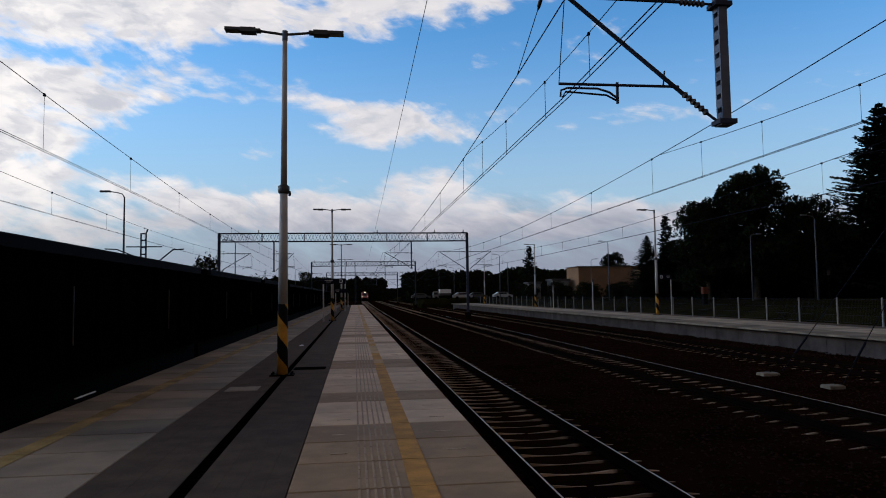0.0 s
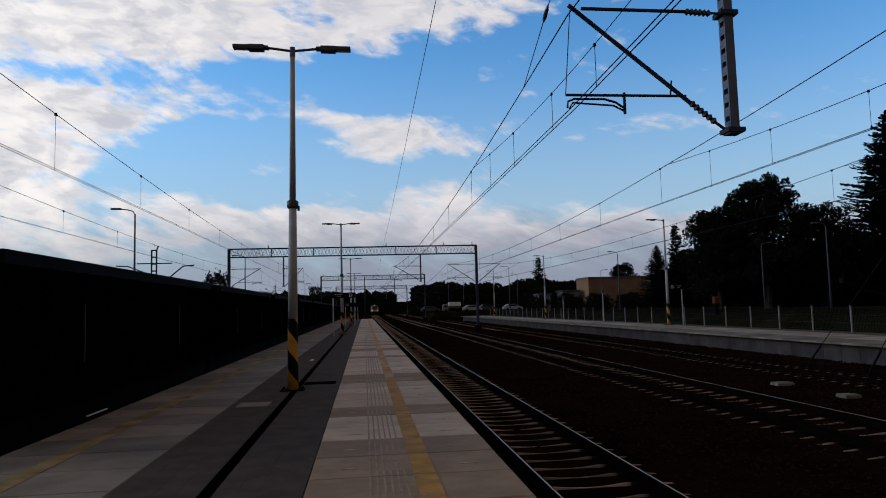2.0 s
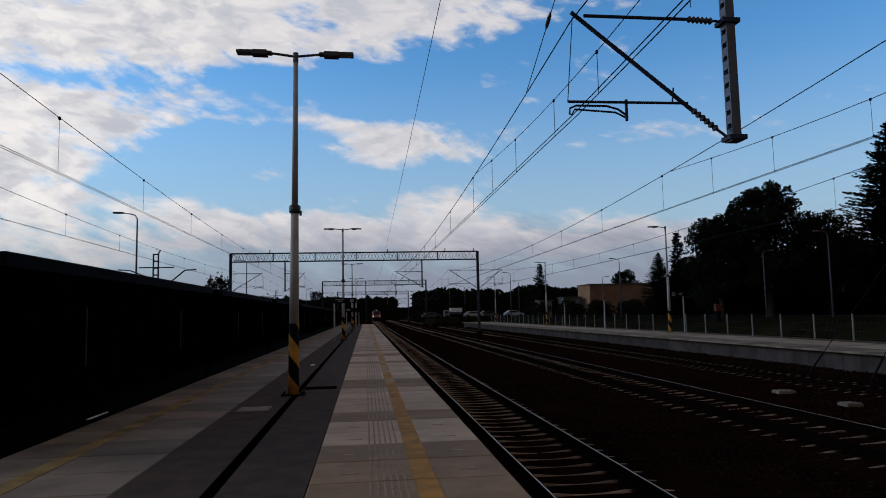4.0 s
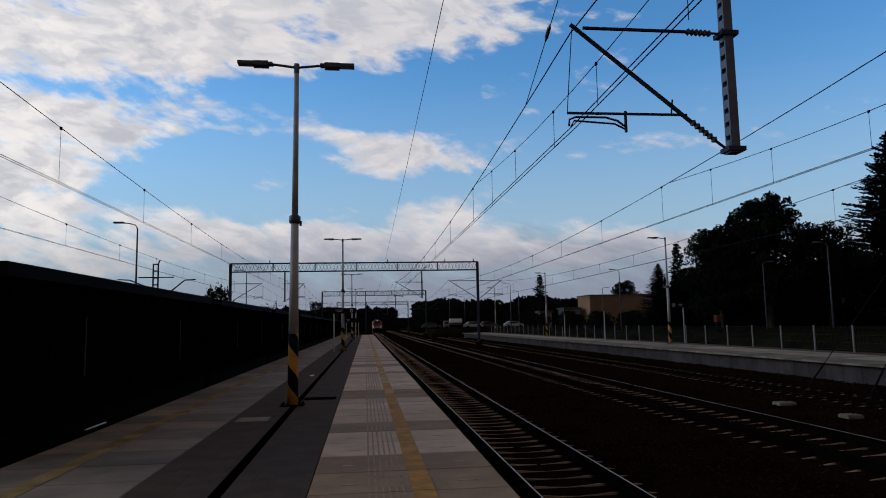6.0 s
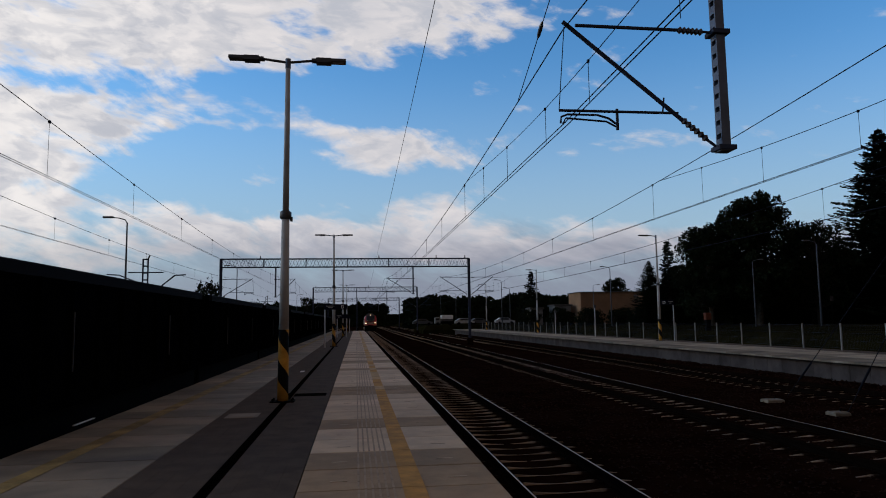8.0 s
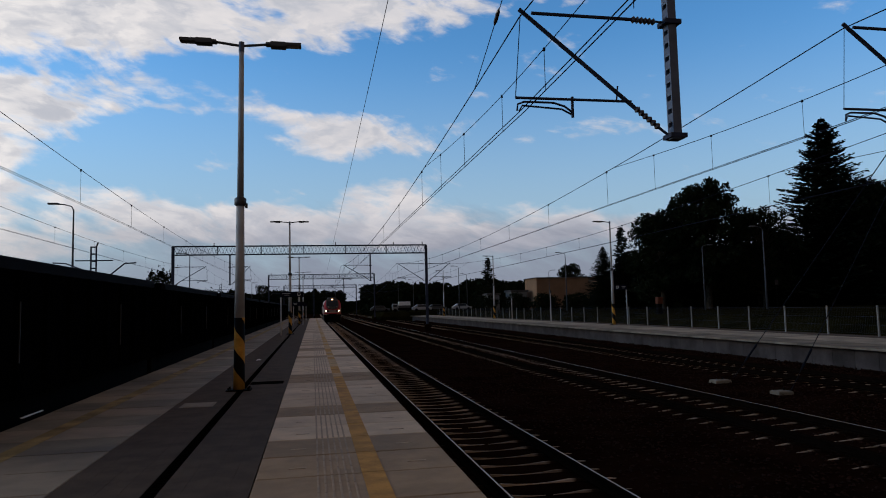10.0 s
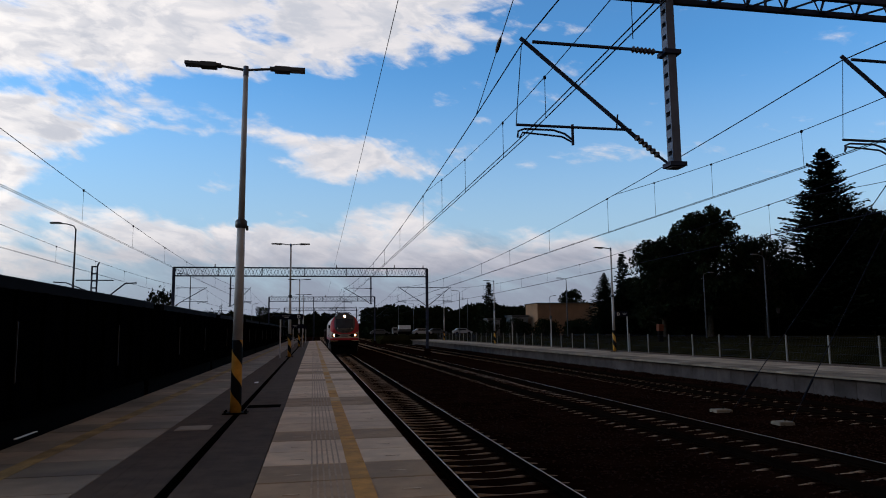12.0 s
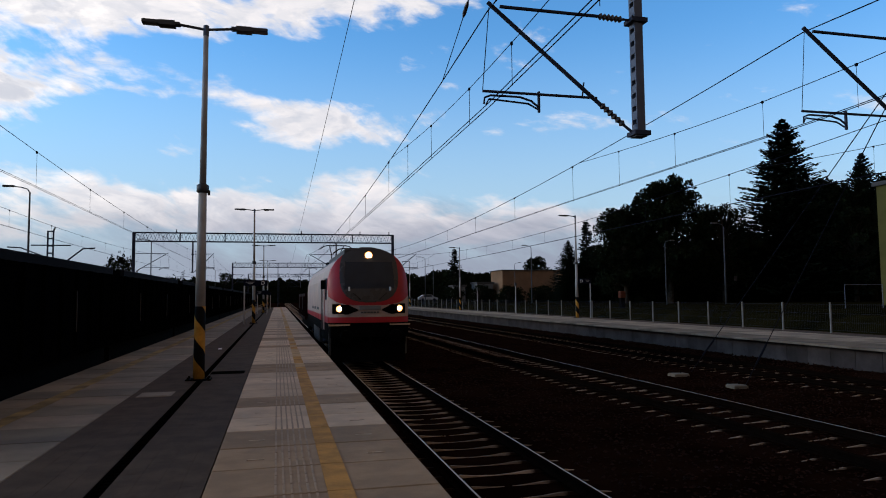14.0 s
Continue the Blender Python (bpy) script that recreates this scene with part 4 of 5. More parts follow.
def build_broadleaf(seed, height, spread, leaves=17000, bare=0.22):
    rng = random.Random(seed)
    tree = thing("tree", "tall dark broadleaf tree behind the station fence", "tree", "trees behind the station")
    trunk = Shape().tube([(0, 0, -0.3), (0.1, 0.05, height * 0.3), (0, 0.1, height * 0.62), (0.1, 0, height * 0.9)], [0.38, 0.3, 0.17, 0.04], 9)
    clumps = []
    for k in range(92):
        h = height * rng.uniform(bare, 0.94)
        u = (h / height - bare) / (1 - bare)
        reach = spread * (0.35 + 0.75 * math.sin(math.pi * min(1, u * 0.8 + 0.14))) * rng.uniform(0.35, 1.0)
        a = rng.random() * 6.283
        c = Vector((reach * math.cos(a), reach * math.sin(a), h))
        trunk.tube([(0, 0.05, h * 0.72), c * 0.5 + Vector((0, 0, h * 0.42)), c], [0.10, 0.06, 0.02], 5)
        r = spread * rng.uniform(0.13, 0.30)
        clumps.append((c, (r, r, r * rng.uniform(0.6, 0.9))))
    for k in range(16):
        c = Vector((rng.uniform(-0.42, 0.42) * spread, rng.uniform(-0.42, 0.42) * spread, height * rng.uniform(0.84, 1.0)))
        r = spread * rng.uniform(0.06, 0.17)
        clumps.append((c, (r, r, r)))
    # small sprays stand out from the clumps and break up the outline
    sprays = []
    for c, r in clumps:
        for _ in range(3):
            d = Vector((rng.gauss(0, 1), rng.gauss(0, 1), rng.gauss(0.35, 1))).normalized()
            q = r[0] * rng.uniform(0.18, 0.34)
            sprays.append((c + d * r[0] * rng.uniform(0.85, 1.25), (q, q, q * 1.3)))
    clumps += sprays
    part("trunk", trunk, BARK, tree, "dark bark")
    crown = Shape()
    area = sum(r[0] ** 1.6 for _, r in clumps)
    for c, r in clumps:
        leaf_cloud(crown, rng, c, r, int(leaves * 1.2 * r[0] ** 1.6 / area), 0.2)
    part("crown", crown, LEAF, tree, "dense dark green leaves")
    return tree


def build_spruce(seed, height, spread, whorls=26, per=11):
    rng = random.Random(seed)
    tree = thing("spruce", "tall dark pointed spruce behind the station fence", "tree", "trees behind the station")
    part("trunk", Shape().tube([(0, 0, -0.3), (0, 0, height * 0.6), (0, 0, height)], [0.32, 0.16, 0.02], 8), BARK, tree, "dark bark")
    s = Shape()
    for w in range(whorls):
        u = w / (whorls - 1)
        z = height * (0.08 + 0.9 * u)
        for k in range(per):
            a = rng.random() * 6.283
            ln = spread * (1 - u) ** 0.76 * rng.uniform(0.5, 1.1) + 0.15
            zb = z + height / whorls * rng.uniform(-0.9, 0.9) * (1 - 0.7 * u)
            droop = -0.32 * ln * (1 - u) + 0.1 * ln
            steps = max(3, int(ln / 0.26))
            for j in range(steps):
                t = (j + 0.6) / steps
                p = Vector((math.cos(a) * ln * t, math.sin(a) * ln * t, zb + droop * t + 0.2 * ln * t * t))
                for side in (-1, 1, 0):
                    q = Vector((math.cos(a + side * 0.9), math.sin(a + side * 0.9), rng.uniform(-0.5, 0.2))).normalized()
                    k2 = rng.uniform(0.55, 1.1) * (0.55 + 0.45 * (1 - t)) * (1.0 - 0.4 * u)
                    r = q.cross(Vector((rng.gauss(0, 0.4), rng.gauss(0, 0.4), 1))).normalized()
                    s.add([p, p + q * k2 * 0.5 - r * 0.2, p + q * k2, p + q * k2 * 0.5 + r * 0.2], [(0, 1, 2, 3)])
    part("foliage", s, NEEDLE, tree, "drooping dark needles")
    return tree


def build_woods(name, x0, x1, y, depth, height, seed, count, label, rough=1.0):
    """Far woodland edge: one mass of leaf clumps with an uneven top."""
    rng = random.Random(seed)
    s = Shape()
    for _ in range(count):
        x = rng.uniform(x0, x1)
        yy = y + depth * rng.random()
        top = height * (0.74 + 0.24 * rough * noise.noise((x * 0.09, seed, 0)) + 0.2 * rough * noise.noise((x * 0.4, seed, 5)))
        z = -1 + top * rng.random() ** 0.75
        k = rng.uniform(0.35, 0.9)
        a = Vector((rng.gauss(0, 1), rng.gauss(0, 0.4), rng.gauss(0, 1))).normalized() * k
        b = a.cross(Vector((rng.gauss(0, 0.3), 1, rng.gauss(0, 0.3)))).normalized() * k * 0.7
        p = Vector((x, yy, z))
        s.add([p - a, p - b, p + a, p + b], [(0, 1, 2, 3)])
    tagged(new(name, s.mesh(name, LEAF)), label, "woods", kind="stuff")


# ---- buildings, vehicles, signs ----
def build_house(name, label, x0, x1, y0, y1, z0, z1, wall_mat, windows, roof=0.35):
    h = thing(name, label, "building")
    part("wall", Shape().box(x0, x1, y0, y1, z0, z1), wall_mat, h)
    part("roof", Shape().box(x0 - 0.25, x1 + 0.25, y0 - 0.25, y1 + 0.25, z1, z1 + roof, 0.05), TILE, h, "flat dark roof")
    rows, cols = windows
    for r in range(rows):
        for c in range(cols):
            w = (x1 - x0) / cols
            x, z = x0 + (c + 0.3) * w, z0 + (r + 0.35) * (z1 - z0) / rows
            win = part("window", Shape().box(x - 0.06, x + 0.4 * w + 0.06, y0 - 0.04, y0 - 0.003, z - 0.06, z + (z1 - z0) / rows * 0.45 + 0.06), PLASTER, h)
            part("pane", Shape().box(x, x + 0.4 * w, y0 - 0.055, y0 - 0.042, z, z + (z1 - z0) / rows * 0.45), PANE, win)
    return h


def build_car(x, y, z, paint, label):
    c = thing("parked_car", label, "car", "parked vehicles", (x, y, z))
    body = Shape()
    prof = [(-2.1, 0.35), (2.1, 0.35), (2.1, 0.75), (1.3, 0.9), (0.7, 1.4), (-1.1, 1.42), (-1.8, 0.95), (-2.1, 0.85)]
    n = len(prof)
    body.add([(a, s * 0.82, b) for s in (-1, 1) for a, b in prof], [(i, (i + 1) % n, n + (i + 1) % n, n + i) for i in range(n)] + [tuple(range(n - 1, -1, -1)), tuple(range(n, 2 * n))])
    part("body", body, paint, c)
    part("side_window", Shape().box(-1.0, 0.75, -0.84, -0.825, 0.95, 1.3), PANE, c)
    for a in (-1.3, 1.3):
        part("wheel", Shape().tube([(a, -0.85, 0.32), (a, 0.85, 0.32)], 0.32, 14), IRON, c)


def build_truck(x, y, z, size=0.75):
    t = thing("parked_truck", "white box truck parked beyond the tracks", "truck", "parked vehicles", (x, y, z))
    t.scale = (size, size, size)
    part("cargo_box", Shape().box(-1.4, 1.9, -1.1, 1.1, 1.75, 2.85, 0.04), WHITE, t)
    part("lower_box", Shape().box(-1.4, 1.9, -1.08, 1.08, 1.1, 1.75), HEAD, t)
    part("cab", Shape().box(-3.2, -1.7, -1.0, 1.0, 0.5, 2.3, 0.25), PLASTER, t)
    part("cab_window", Shape().box(-3.0, -1.95, -1.02, -1.003, 1.4, 2.0), PANE, t)
    part("chassis", Shape().box(-3.1, 2.2, -0.9, 0.9, 0.45, 1.1), IRON, t)
    for a in (-2.4, 1.2):
        part("wheel", Shape().tube([(a, -1.0, 0.45), (a, 1.0, 0.45)], 0.45, 14), IRON, t)


def build_sign(x, y, z, base, posts, label, half=0.66, tall=0.46, flip=1, lettered=True):
    """Dark blue platform board with a sector letter and unreadable writing."""
    s = thing("platform_sign", label, "sign", "sector signs", (x, y, base))
    part("board", Shape().box(-half, half, -0.05, 0.05, z, z + tall, 0.01), SIGN, s)
    for a, b, h in ((0.82, 0.12, 0.6), (0.65, 0.24, 0.32)):
        xs = sorted((-flip * half * a, -flip * half * b))
        part("writing_bar", Shape().box(*xs, -0.056, -0.052, z + tall * h, z + tall * (h + 0.1)), POLE, s, "plain pale bar")
    if lettered:
        letter = bpy.data.curves.new("letter", "FONT")
        letter.body, letter.size, letter.extrude, letter.align_x = "D", tall * 0.85, 0.002, "CENTER"
        letter.materials.append(WHITE)
        ob = new("letter", letter)
        ob.parent, ob.location, ob.rotation_euler = s, (flip * half * 0.61, -0.057, z + tall * 0.21), (radians(90), 0, 0)
    for a in posts:
        part("post", Shape().tube([(a, 0, 0), (a, 0, z + tall - 0.02)], 0.045, 8), POLE, s)
    return s


def build_fence(x, y0, count, step, z):
    f = thing("platform_fence", "light grey wire mesh fence with steel posts on the platform", "fence")
    post = Shape().box(-0.028, 0.028, -0.028, 0.028, 0, 1.26, 0.01).mesh("fence_post", FENCE)
    mesh = Shape()
    for h in (0.12, 0.45, 0.8, 1.18):
        mesh.tube([(0, 0, h), (0, step, h)], 0.003, 3)
    for k in range(1, 30):
        mesh.tube([(0, step * k / 30, 0.1), (0, step * k / 30, 1.2)], 0.002, 3)
    mesh = mesh.mesh("mesh_panel", GALV_DARK)
    for k in range(count):
        part("fence_post", post, None, f, "pale fence post", at=(x, y0 + step * k, z))
        part("mesh_panel", mesh, None, f, at=(x, y0 + step * k, z))
    return f


def build_small_things():
    """Things seen small beyond the fence."""
    cabinet = thing("utility_cabinet", "orange utility cabinet on the grass bank", "cabinet", "", (27.85, 52, 0.45))
    part("case", Shape().box(-0.22, 0.22, -0.2, 0.2, 0.95, 1.5, 0.04), ORANGE, cabinet)
    part("plinth", Shape().box(-0.18, 0.18, -0.17, 0.17, -0.1, 0.95), IRON, cabinet)
    part("door", Shape().box(-0.18, 0.18, -0.22, -0.202, 1.0, 1.44), ORANGE, cabinet)
    board = thing("notice_board", "small white notice board before the dark trees", "notice board", "", (46.9, 63, 0.5))
    part("post", Shape().tube([(0, 0, 0), (0, 0, 2.9)], 0.03), IRON, board)
    part("panel", Shape().box(-0.17, 0.17, -0.06, -0.03, 2.5, 3.0), CONCRETE, board)
    goal = thing("barrier_frame", "low white tubular barrier on the grass", "barrier", "", (38.5, 40, 0.45))
    part("rail", Shape().tube([(0, 0, 0), (0, 0, 1.75), (3.2, 0, 1.75), (3.2, 0, 0)], 0.03, 6), GALV, goal)
    for y, h in ((73.6, 2.55), (60.9, 2.85)):
        post = thing("slim_post", "slim pale post on the side platform", "post", "posts on the side platform", (21.7, y, 0))
        part("shaft", Shape().tube([(0, 0, 0), (0, 0, h)], 0.045, 8), POLE, post)
        part("cap", Shape().box(-0.09, 0.09, -0.07, 0.07, h - 0.28, h + 0.02), HEAD, post)


def build_lattice_mast(x, y, height):
    m = thing("signal_mast", "dark lattice mast with cross arms beyond the wagons", "mast", "", (x, y, 0))
    s = Shape()
    for dx in (-0.19, 0.19):
        s.box(dx - 0.05, dx + 0.05, -0.05, 0.05, -1, height)
    for k in range(10):
        s.box(-0.14, 0.14, -0.05, 0.05, height - 0.1 - 0.55 * k, height - 0.55 * k)
    part("frame", s, GALV_DARK, m)
    part("cross_arm", bar(Shape(), (-1.3, 0, height - 1.1), (1.4, 0, height - 1.1), 0.05), GALV_DARK, m)
    part("side_arm", Shape().tube([(0.3, 0, 3.9), (2.25, 0, 5.55), (3.1, 0, 5.6)], 0.06, 6), GALV_DARK, m)
    part("stay_arm", Shape().tube([(-0.3, 0, 4.9), (-2.0, 0, 5.6), (-2.9, 0, 5.65)], 0.05, 6), GALV_DARK, m)
    part("finial", Shape().tube([(0.19, 0, height), (0.32, 0, height + 0.3)], 0.06), CERAMIC, m)


# ---- the place ----
build_ground()
build_platform()
build_far_platform()
SLEEPER_MESH = sleeper_mesh()
build_track(TRACKS["main"], -12, 620, "railway track with concrete sleepers beside the island platform", 290, SLEEPER_MESH, 0.008, phase=-0.12)
build_track(TRACKS["second"], -12, 620, "middle railway track with half-buried concrete sleepers", 160, SLEEPER_MESH, 0.014, (False, True))
build_track(TRACKS["third"], -12, 620, "railway track with concrete sleepers beside the side platform", 120, SLEEPER_MESH, 0.018, (False, False))
build_track(TRACKS["loop"], -12, 620, "railway track under the freight train", 60, SLEEPER_MESH)
build_track(TRACKS["outer"], -12, 620, "outer railway track beyond the freight train", 20, SLEEPER_MESH)

gantry = build_gantry(7.16, 3.9, hung=5.68, foot=4.24)
gantry.location = (0, GANTRIES[0], 0)
far_gantry = build_gantry()
far_gantry.location = (0, GANTRIES[1], 0)
narrow_gantry = build_gantry(7.5, x0=-8.3, middle=0.1)
narrow_gantry.location = (0, GANTRIES[2], 0)
copy_thing(narrow_gantry, pose(bend(GANTRIES[3]), GANTRIES[3], 0))
for key, words in (("main", "main"), ("second", "middle"), ("third", "third"), ("loop", "loop"), ("outer", "outer")):
    build_wires({"main": 3.1, "second": 8.95, "third": 14.6, "loop": -6.25, "outer": -10.5}[key], f"dark overhead wires with droppers above the {words} track", top=6.0 if key in ("loop", "outer") else 6.3 if key == "second" else 6.16, r=0.008 if key in ("loop", "outer") else 0.011,
                stitched=key not in ("loop", "outer"), hang=0.44 if key == "main" else 0.4)

feeder = thing("feeder_wire", "single thin feeder wire above the gantries", "wire")
part("strand", Shape().tube([(1.62 + 0.008 * y, y, sag(y, [-53, *GANTRIES, 262], 8.68, 8.55)) for y in range(-15, 262, 4)], 0.009, 5), WIRE, feeder)
anchor = thing("anchor_wire", "slanting anchor wire with an insulator under the gantry", "wire")
part("strand", bar(Shape(), (3.215, 13.0, 5.98), (3.12, 9.9, 6.95), 0.008, 5), WIRE, anchor)
part("insulator", Shape().tube([(3.1, 11.0, 6.44), (3.1, 10.92, 6.48), (3.1, 10.75, 6.56), (3.1, 10.68, 6.6)], [0.012, 0.035, 0.035, 0.012], 8), CERAMIC, anchor)
for foot, top in (((13.2, 20.06, -0.86), (12.0, 9.93, 6.75)), ((12.72, 16.75, -0.86), (12.0, 9.93, 7.0))):
    guy = thing("guy_wire", "thin steel guy wire running down to a concrete anchor block", "guy wire", "mast guys")
    part("strand", bar(Shape(), top, foot, 0.011, 6), WIRE, guy)
    part("turnbuckle", bar(Shape(), Vector(foot).lerp(Vector(top), 0.08), Vector(foot).lerp(Vector(top), 0.15), 0.03, 6), WIRE, guy)
for bx, by, half in ((12.62, 19.9, 0.27), (12.58, 16.95, 0.22)):
    block = thing("anchor_block", "pale weathered concrete anchor block in the ballast", "anchor block", "guy anchors", (bx, by, BALLAST_Z))
    part("block", Shape().box(-half, half, -0.2, 0.2, -0.2, 0.09, 0.03), SLAB_DIMMED_DARK, block)
    part("eye_bolt", Shape().tube([(0.3 * half, 0, 0.1), (0.3 * half, 0, 0.17)], 0.025, 6), IRON, block)

lamp = build_platform_lamp(True, "grey double-headed platform lamp with black and yellow base", "platform lamps")
lamp.location = (-1.54, 15.1, 0)
lamp.rotation_euler = (0, radians(0.4), 0)
for ly in (47.4, 80.0, 112.5):
    copy_thing(lamp, pose(-1.5, ly, 0)).scale = (1, 1, 1.014)
side_lamp = build_platform_lamp(False, "grey single-headed platform lamp with black and yellow base", "side platform lamps")
side_lamp.location = (21.35, 46.6, 0)
for ly in (14.5, 79.8, 112.0):
    copy_thing(side_lamp, pose(21.35, ly, 0))

build_sign(-1.34, 46.0, 2.47, 0, (-0.7,), "dark blue platform sign with a letter on a post", 0.75, 0.36)
build_sign(-1.55, 76.0, 2.02, 0, (-0.5, 0.5), "dark blue platform sign on two posts", lettered=False)
build_sign(-1.5, 106.0, 2.1, 0, (-0.5, 0.5), "dark blue platform sign on two posts", lettered=False)
far_sign = build_sign(21.85, 46.3, 2.5, 0, (0.42,), "small dark blue sign fixed beside a lamp post", 0.45, 0.36, -1)
build_fence(22.35, 12.86, 40, 2.78, 0)

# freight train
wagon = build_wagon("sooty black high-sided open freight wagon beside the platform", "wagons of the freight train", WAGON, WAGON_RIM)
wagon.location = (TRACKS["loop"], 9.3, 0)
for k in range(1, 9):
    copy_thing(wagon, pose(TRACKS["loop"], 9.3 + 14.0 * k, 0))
part("step_edge", Shape().box(1.51, 1.55, 3.2, 4.1, -0.015, 0.0), WHITE, wagon, "pale scratched step edge")

locomotive = build_locomotive()
hauled = build_wagon("dark rust-red open wagon coupled behind the locomotive", "", RUST, RUST, 1.95)

# beyond the fence
street = build_street_lamp(8.6, -1.3, "tall grey street lamp before the dark trees")
street.location = (46.4, 64, 0.5)
for x, y, turn in ((41.8, 68, 180), (37.1, 97, 0), (27.4, 128, 0), (36.2, 160, 0), (27.6, 190, 0), (24.6, 200, 0), (41.9, 118, 180), (-12.6, 150, 180)):
    ob = copy_thing(street, pose(x, y, 0.5, 0, 0, turn))
    ob.scale = (0.82, 0.82, 0.82) if turn else (1, 1, 1)
left_lamp = build_street_lamp(10.0, -1.4, "dark yard lamp beyond the freight train")
left_lamp.location = (-15.9, 50, -0.9)
copy_thing(left_lamp, pose(-15.4, 92, -0.9))
build_lattice_mast(-16.63, 57, 6.9)
build_lattice_mast(-20.2, 160, 7.6)
build_small_things()
scrap = thing("paper_scrap", "small crumpled white paper scrap lying on the dark paving", "litter", "", (-1.8, 23.85, 0))
part("sheet", Shape().add([(-0.07, -0.05, 0.001), (0.06, -0.06, 0.008), (0.08, 0.05, 0.03), (-0.06, 0.06, 0.02), (0.01, 0.0, 0.045)], [(0, 1, 4), (1, 2, 4), (2, 3, 4), (3, 0, 4)]), WHITE, scrap)

oak = build_broadleaf(11, 15.4, 4.5, 22000)
oak.location = (47.3, 76, 0.5)
for x, y, turn, size in ((42.9, 79, 40, 0.8), (58.4, 82, 150, 0.74), (68.0, 74, 80, 0.95), (73.0, 78, 200, 1.06), (80.0, 72, 300, 1.12), (80, 92, 20, 1.1), (65, 84, 260, 0.62), (88, 70, 120, 1.15), (45.8, 95, 220, 0.5), (55.5, 142, 30, 0.62)):
    ob = copy_thing(oak, pose(x, y, 0.4, 0, 0, turn))
    ob.scale = (size, size, size)
ash = build_broadleaf(23, 13.5, 4.6, 8000, 0.16)
ash.location = (49.0, 79, 0.5)
for x, y, turn, size in ((55.7, 77, 70, 0.93), (76.0, 68, 190, 1.0), (84.0, 82, 10, 1.2), (45.0, 84, 130, 0.85), (69.0, 70, 250, 0.85), (95, 76, 50, 1.2), (-17.4, 250, 90, 0.74), (-10.9, 250, 310, 0.6)):
    ob = copy_thing(ash, pose(x, y, 0.4, 0, 0, turn))
    ob.scale = (size, size, size)
spruce = build_spruce(5, 24.3, 9.4, 40, 24)
spruce.location = (64.5, 76, 0.4)
pine = build_spruce(9, 12.0, 2.5, 24, 9)
tagged(pine, "thin sparse dark pine standing behind the fence", "tree", "trees behind the station")
pine.location = (43.8, 92, 0.4)
small = copy_thing(spruce, pose(40.9, 92, 0.4, 0, 0, 200))
small.scale = (0.36, 0.36, 0.38)
small = copy_thing(pine, pose(54.4, 210, 0, 0, 0, 70))
small.scale = (1.6, 1.6, 1.38)
small = copy_thing(spruce, pose(93.0, 92, 0.4, 0, 0, 140))
small.scale = (0.8, 0.8, 1.0)
shrub = build_broadleaf(31, 6.5, 3.4, 4000, 0.08)
tagged(shrub, "dark bushy shrub beyond the tracks", "shrub", "shrubs")
shrub.location = (-19.3, 92, -1)
shrub.scale = (0.72, 0.72, 1.2)
for x, y, size in ((39, 112, 0.46), (44, 108, 0.42), (41.5, 116, 0.48), (46.5, 115, 0.52), (44.2, 113, 0.47), (48.5, 113, 0.5), (51.5, 112, 0.55), (42.2, 109, 0.4), (35.5, 119, 0.55), (31.5, 121, 0.5), (37.6, 120, 0.45), (33, 128, 0.8), (49, 104, 0.75), (-22.5, 160, 1.1), (36, 105, 0.5)):
    ob = copy_thing(shrub, pose(x, y, 0 if x > 0 else -1, 0, 0, x * 20))
    ob.scale = (size, size, size)
build_woods("woods_ahead", -80, 16, 340, 40, 15.0, 3, 22000, "dark far pine woods along the horizon", 0.5)
build_woods("woods_gap", 8, 40, 430, 30, 9.0, 15, 7000, "low dark far trees where the line runs out", 0.6)
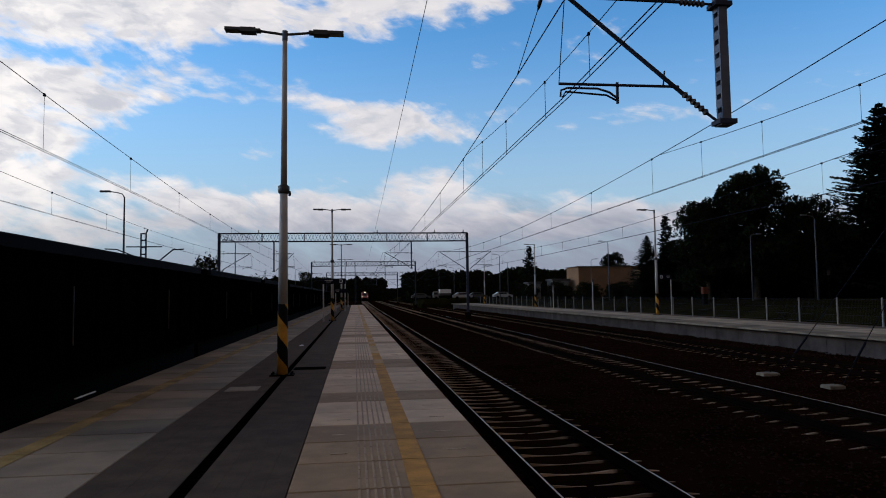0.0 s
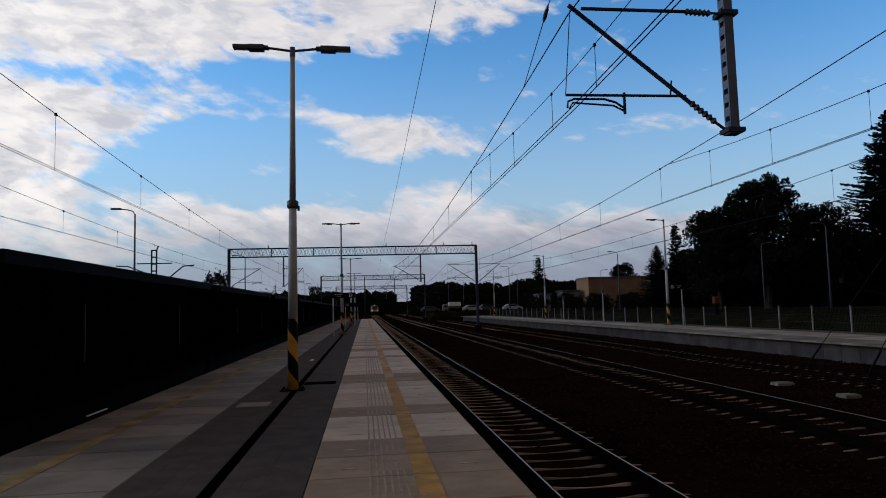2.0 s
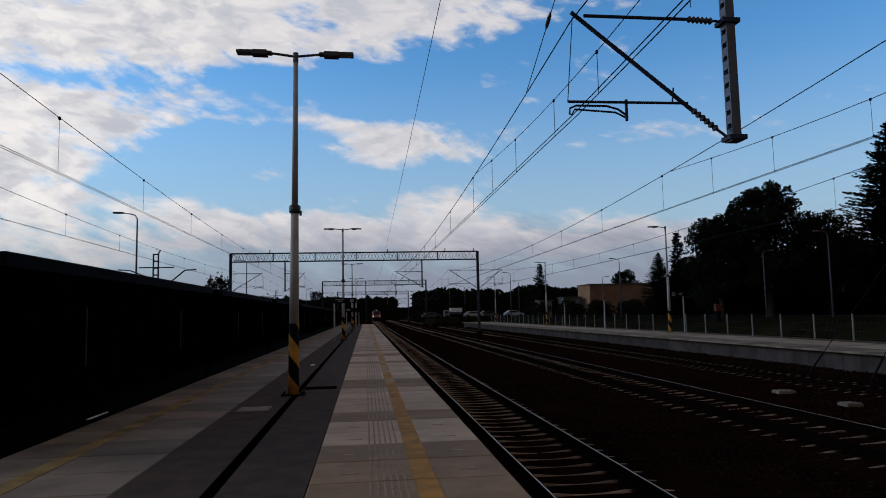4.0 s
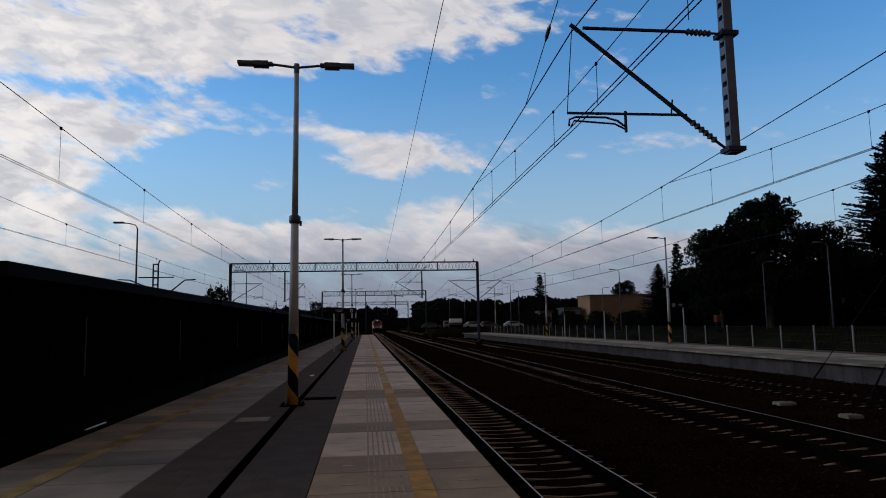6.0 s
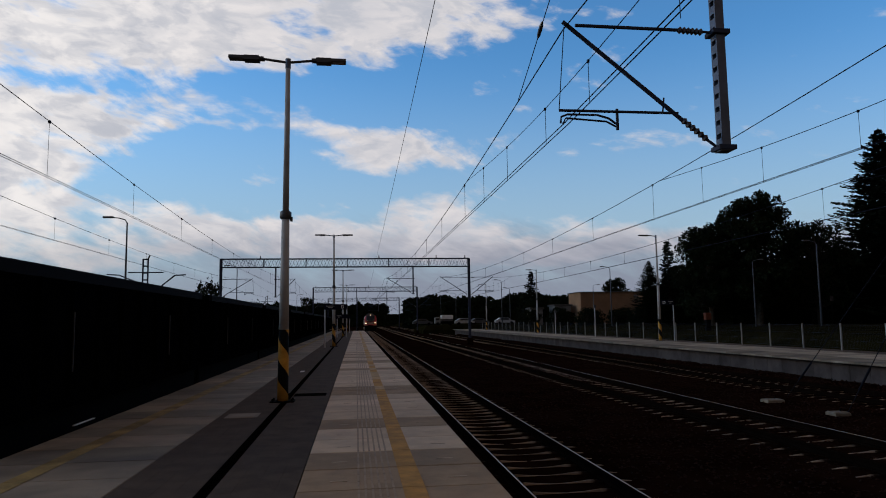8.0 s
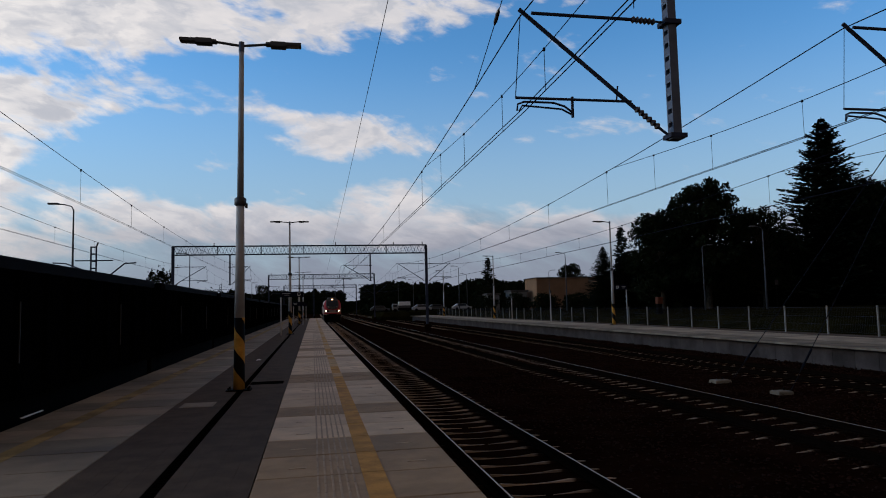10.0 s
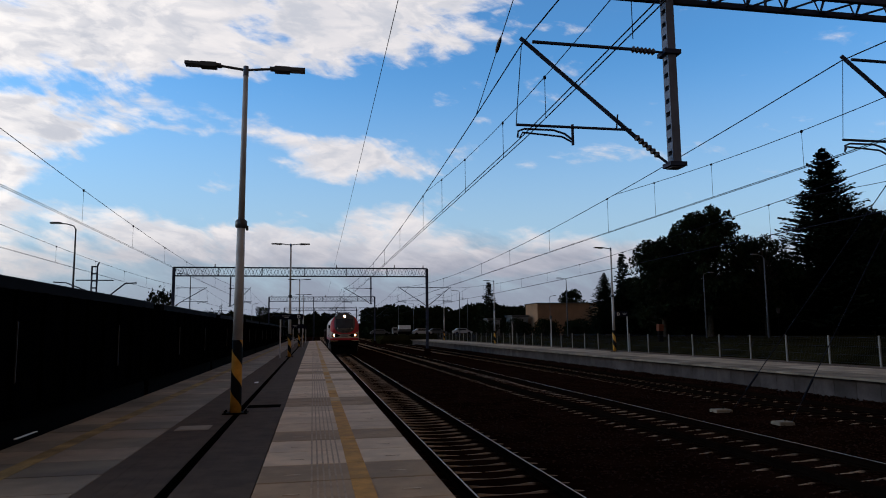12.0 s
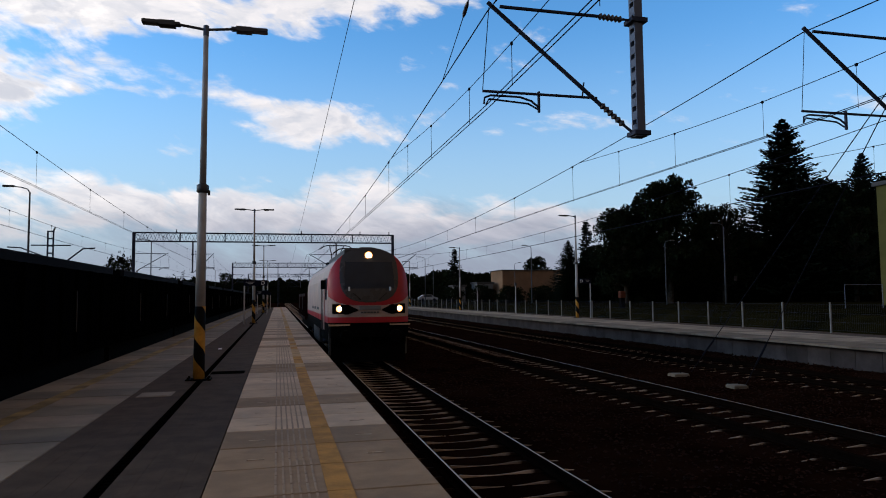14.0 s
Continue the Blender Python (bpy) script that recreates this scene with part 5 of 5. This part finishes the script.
build_woods("woods_aside", 18, 170, 230, 40, 14.0, 6, 38000, "dark far woods beyond the side platform", 0.6)
build_woods("undergrowth", 46, 130, 84, 16, 10.5, 12, 26000, "dense dark undergrowth between the trees")
build_woods("woods_yard", -150, -30, 230, 40, 8.5, 9, 7000, "low dark far trees beyond the yard")

build_house("brick_hall", "flat-roofed peach plastered hall behind the trees", 40.2, 57, 120, 127, 0, 6.3, PEACH, (1, 0), 0.12)
build_house("annex", "lower peach plastered annex with a dark roof", 50.5, 55, 117, 119.9, 0, 5.6, PEACH, (1, 1), 0.12)
build_house("white_shed", "small pale grey shed beyond the fence", 36.3, 39.3, 123, 127, 0, 3.9, PLASTER, (1, 1))
build_house("pale_kiosk", "small pale block building beyond the platform", 32.0, 34.2, 124, 127, 0, 3.4, PLASTER, (1, 1))
build_house("olive_house", "olive yellow plastered house end beside the trees", 51.5, 60, 43, 49.5, 0.2, 11.0, OLIVE, (3, 2))
structure("yard_pavement", Shape().box(13.2, 40, 137, 158, -1.1, 0.62, 0.9), GRASS, "raised dark earth yard beyond the platform", "pavement")
build_truck(19.0, 146, 0.62)
for x, y, paint, words in ((23.0, 146, PALE_CAR, "pale silver car parked beyond the tracks"), (27.0, 150, HEAD, "dark car parked beyond the tracks"), (14.2, 148, HEAD, "dark car parked beside the truck"), (32.0, 147, PALE_CAR, "pale silver car parked beyond the tracks")):
    build_car(x, y, 0.62, paint, words)


# ---- what moves: the locomotive comes up the main track ----
def motions():
    rows = [(0.0, 312.0), (2.5, 275.0), (5.0, 234.0), (7.0, 192.0), (9.5, 131.5), (10.0, 119.5), (10.5, 107.5), (11.0, 95.5), (11.5, 83.7), (12.0, 72.0),
            (12.5, 61.0), (13.0, 49.8), (13.5, 37.9), (14.0, 24.6)]
    walk(hauled, [(t, pose(TRACKS["main"] + bend(y + 18.6), y + 18.6, 0)) for t, y in rows])
    walk(locomotive, [(t, pose(TRACKS["main"] + 0.08 + bend(y), y, RAIL_Z)) for t, y in rows])


motions()
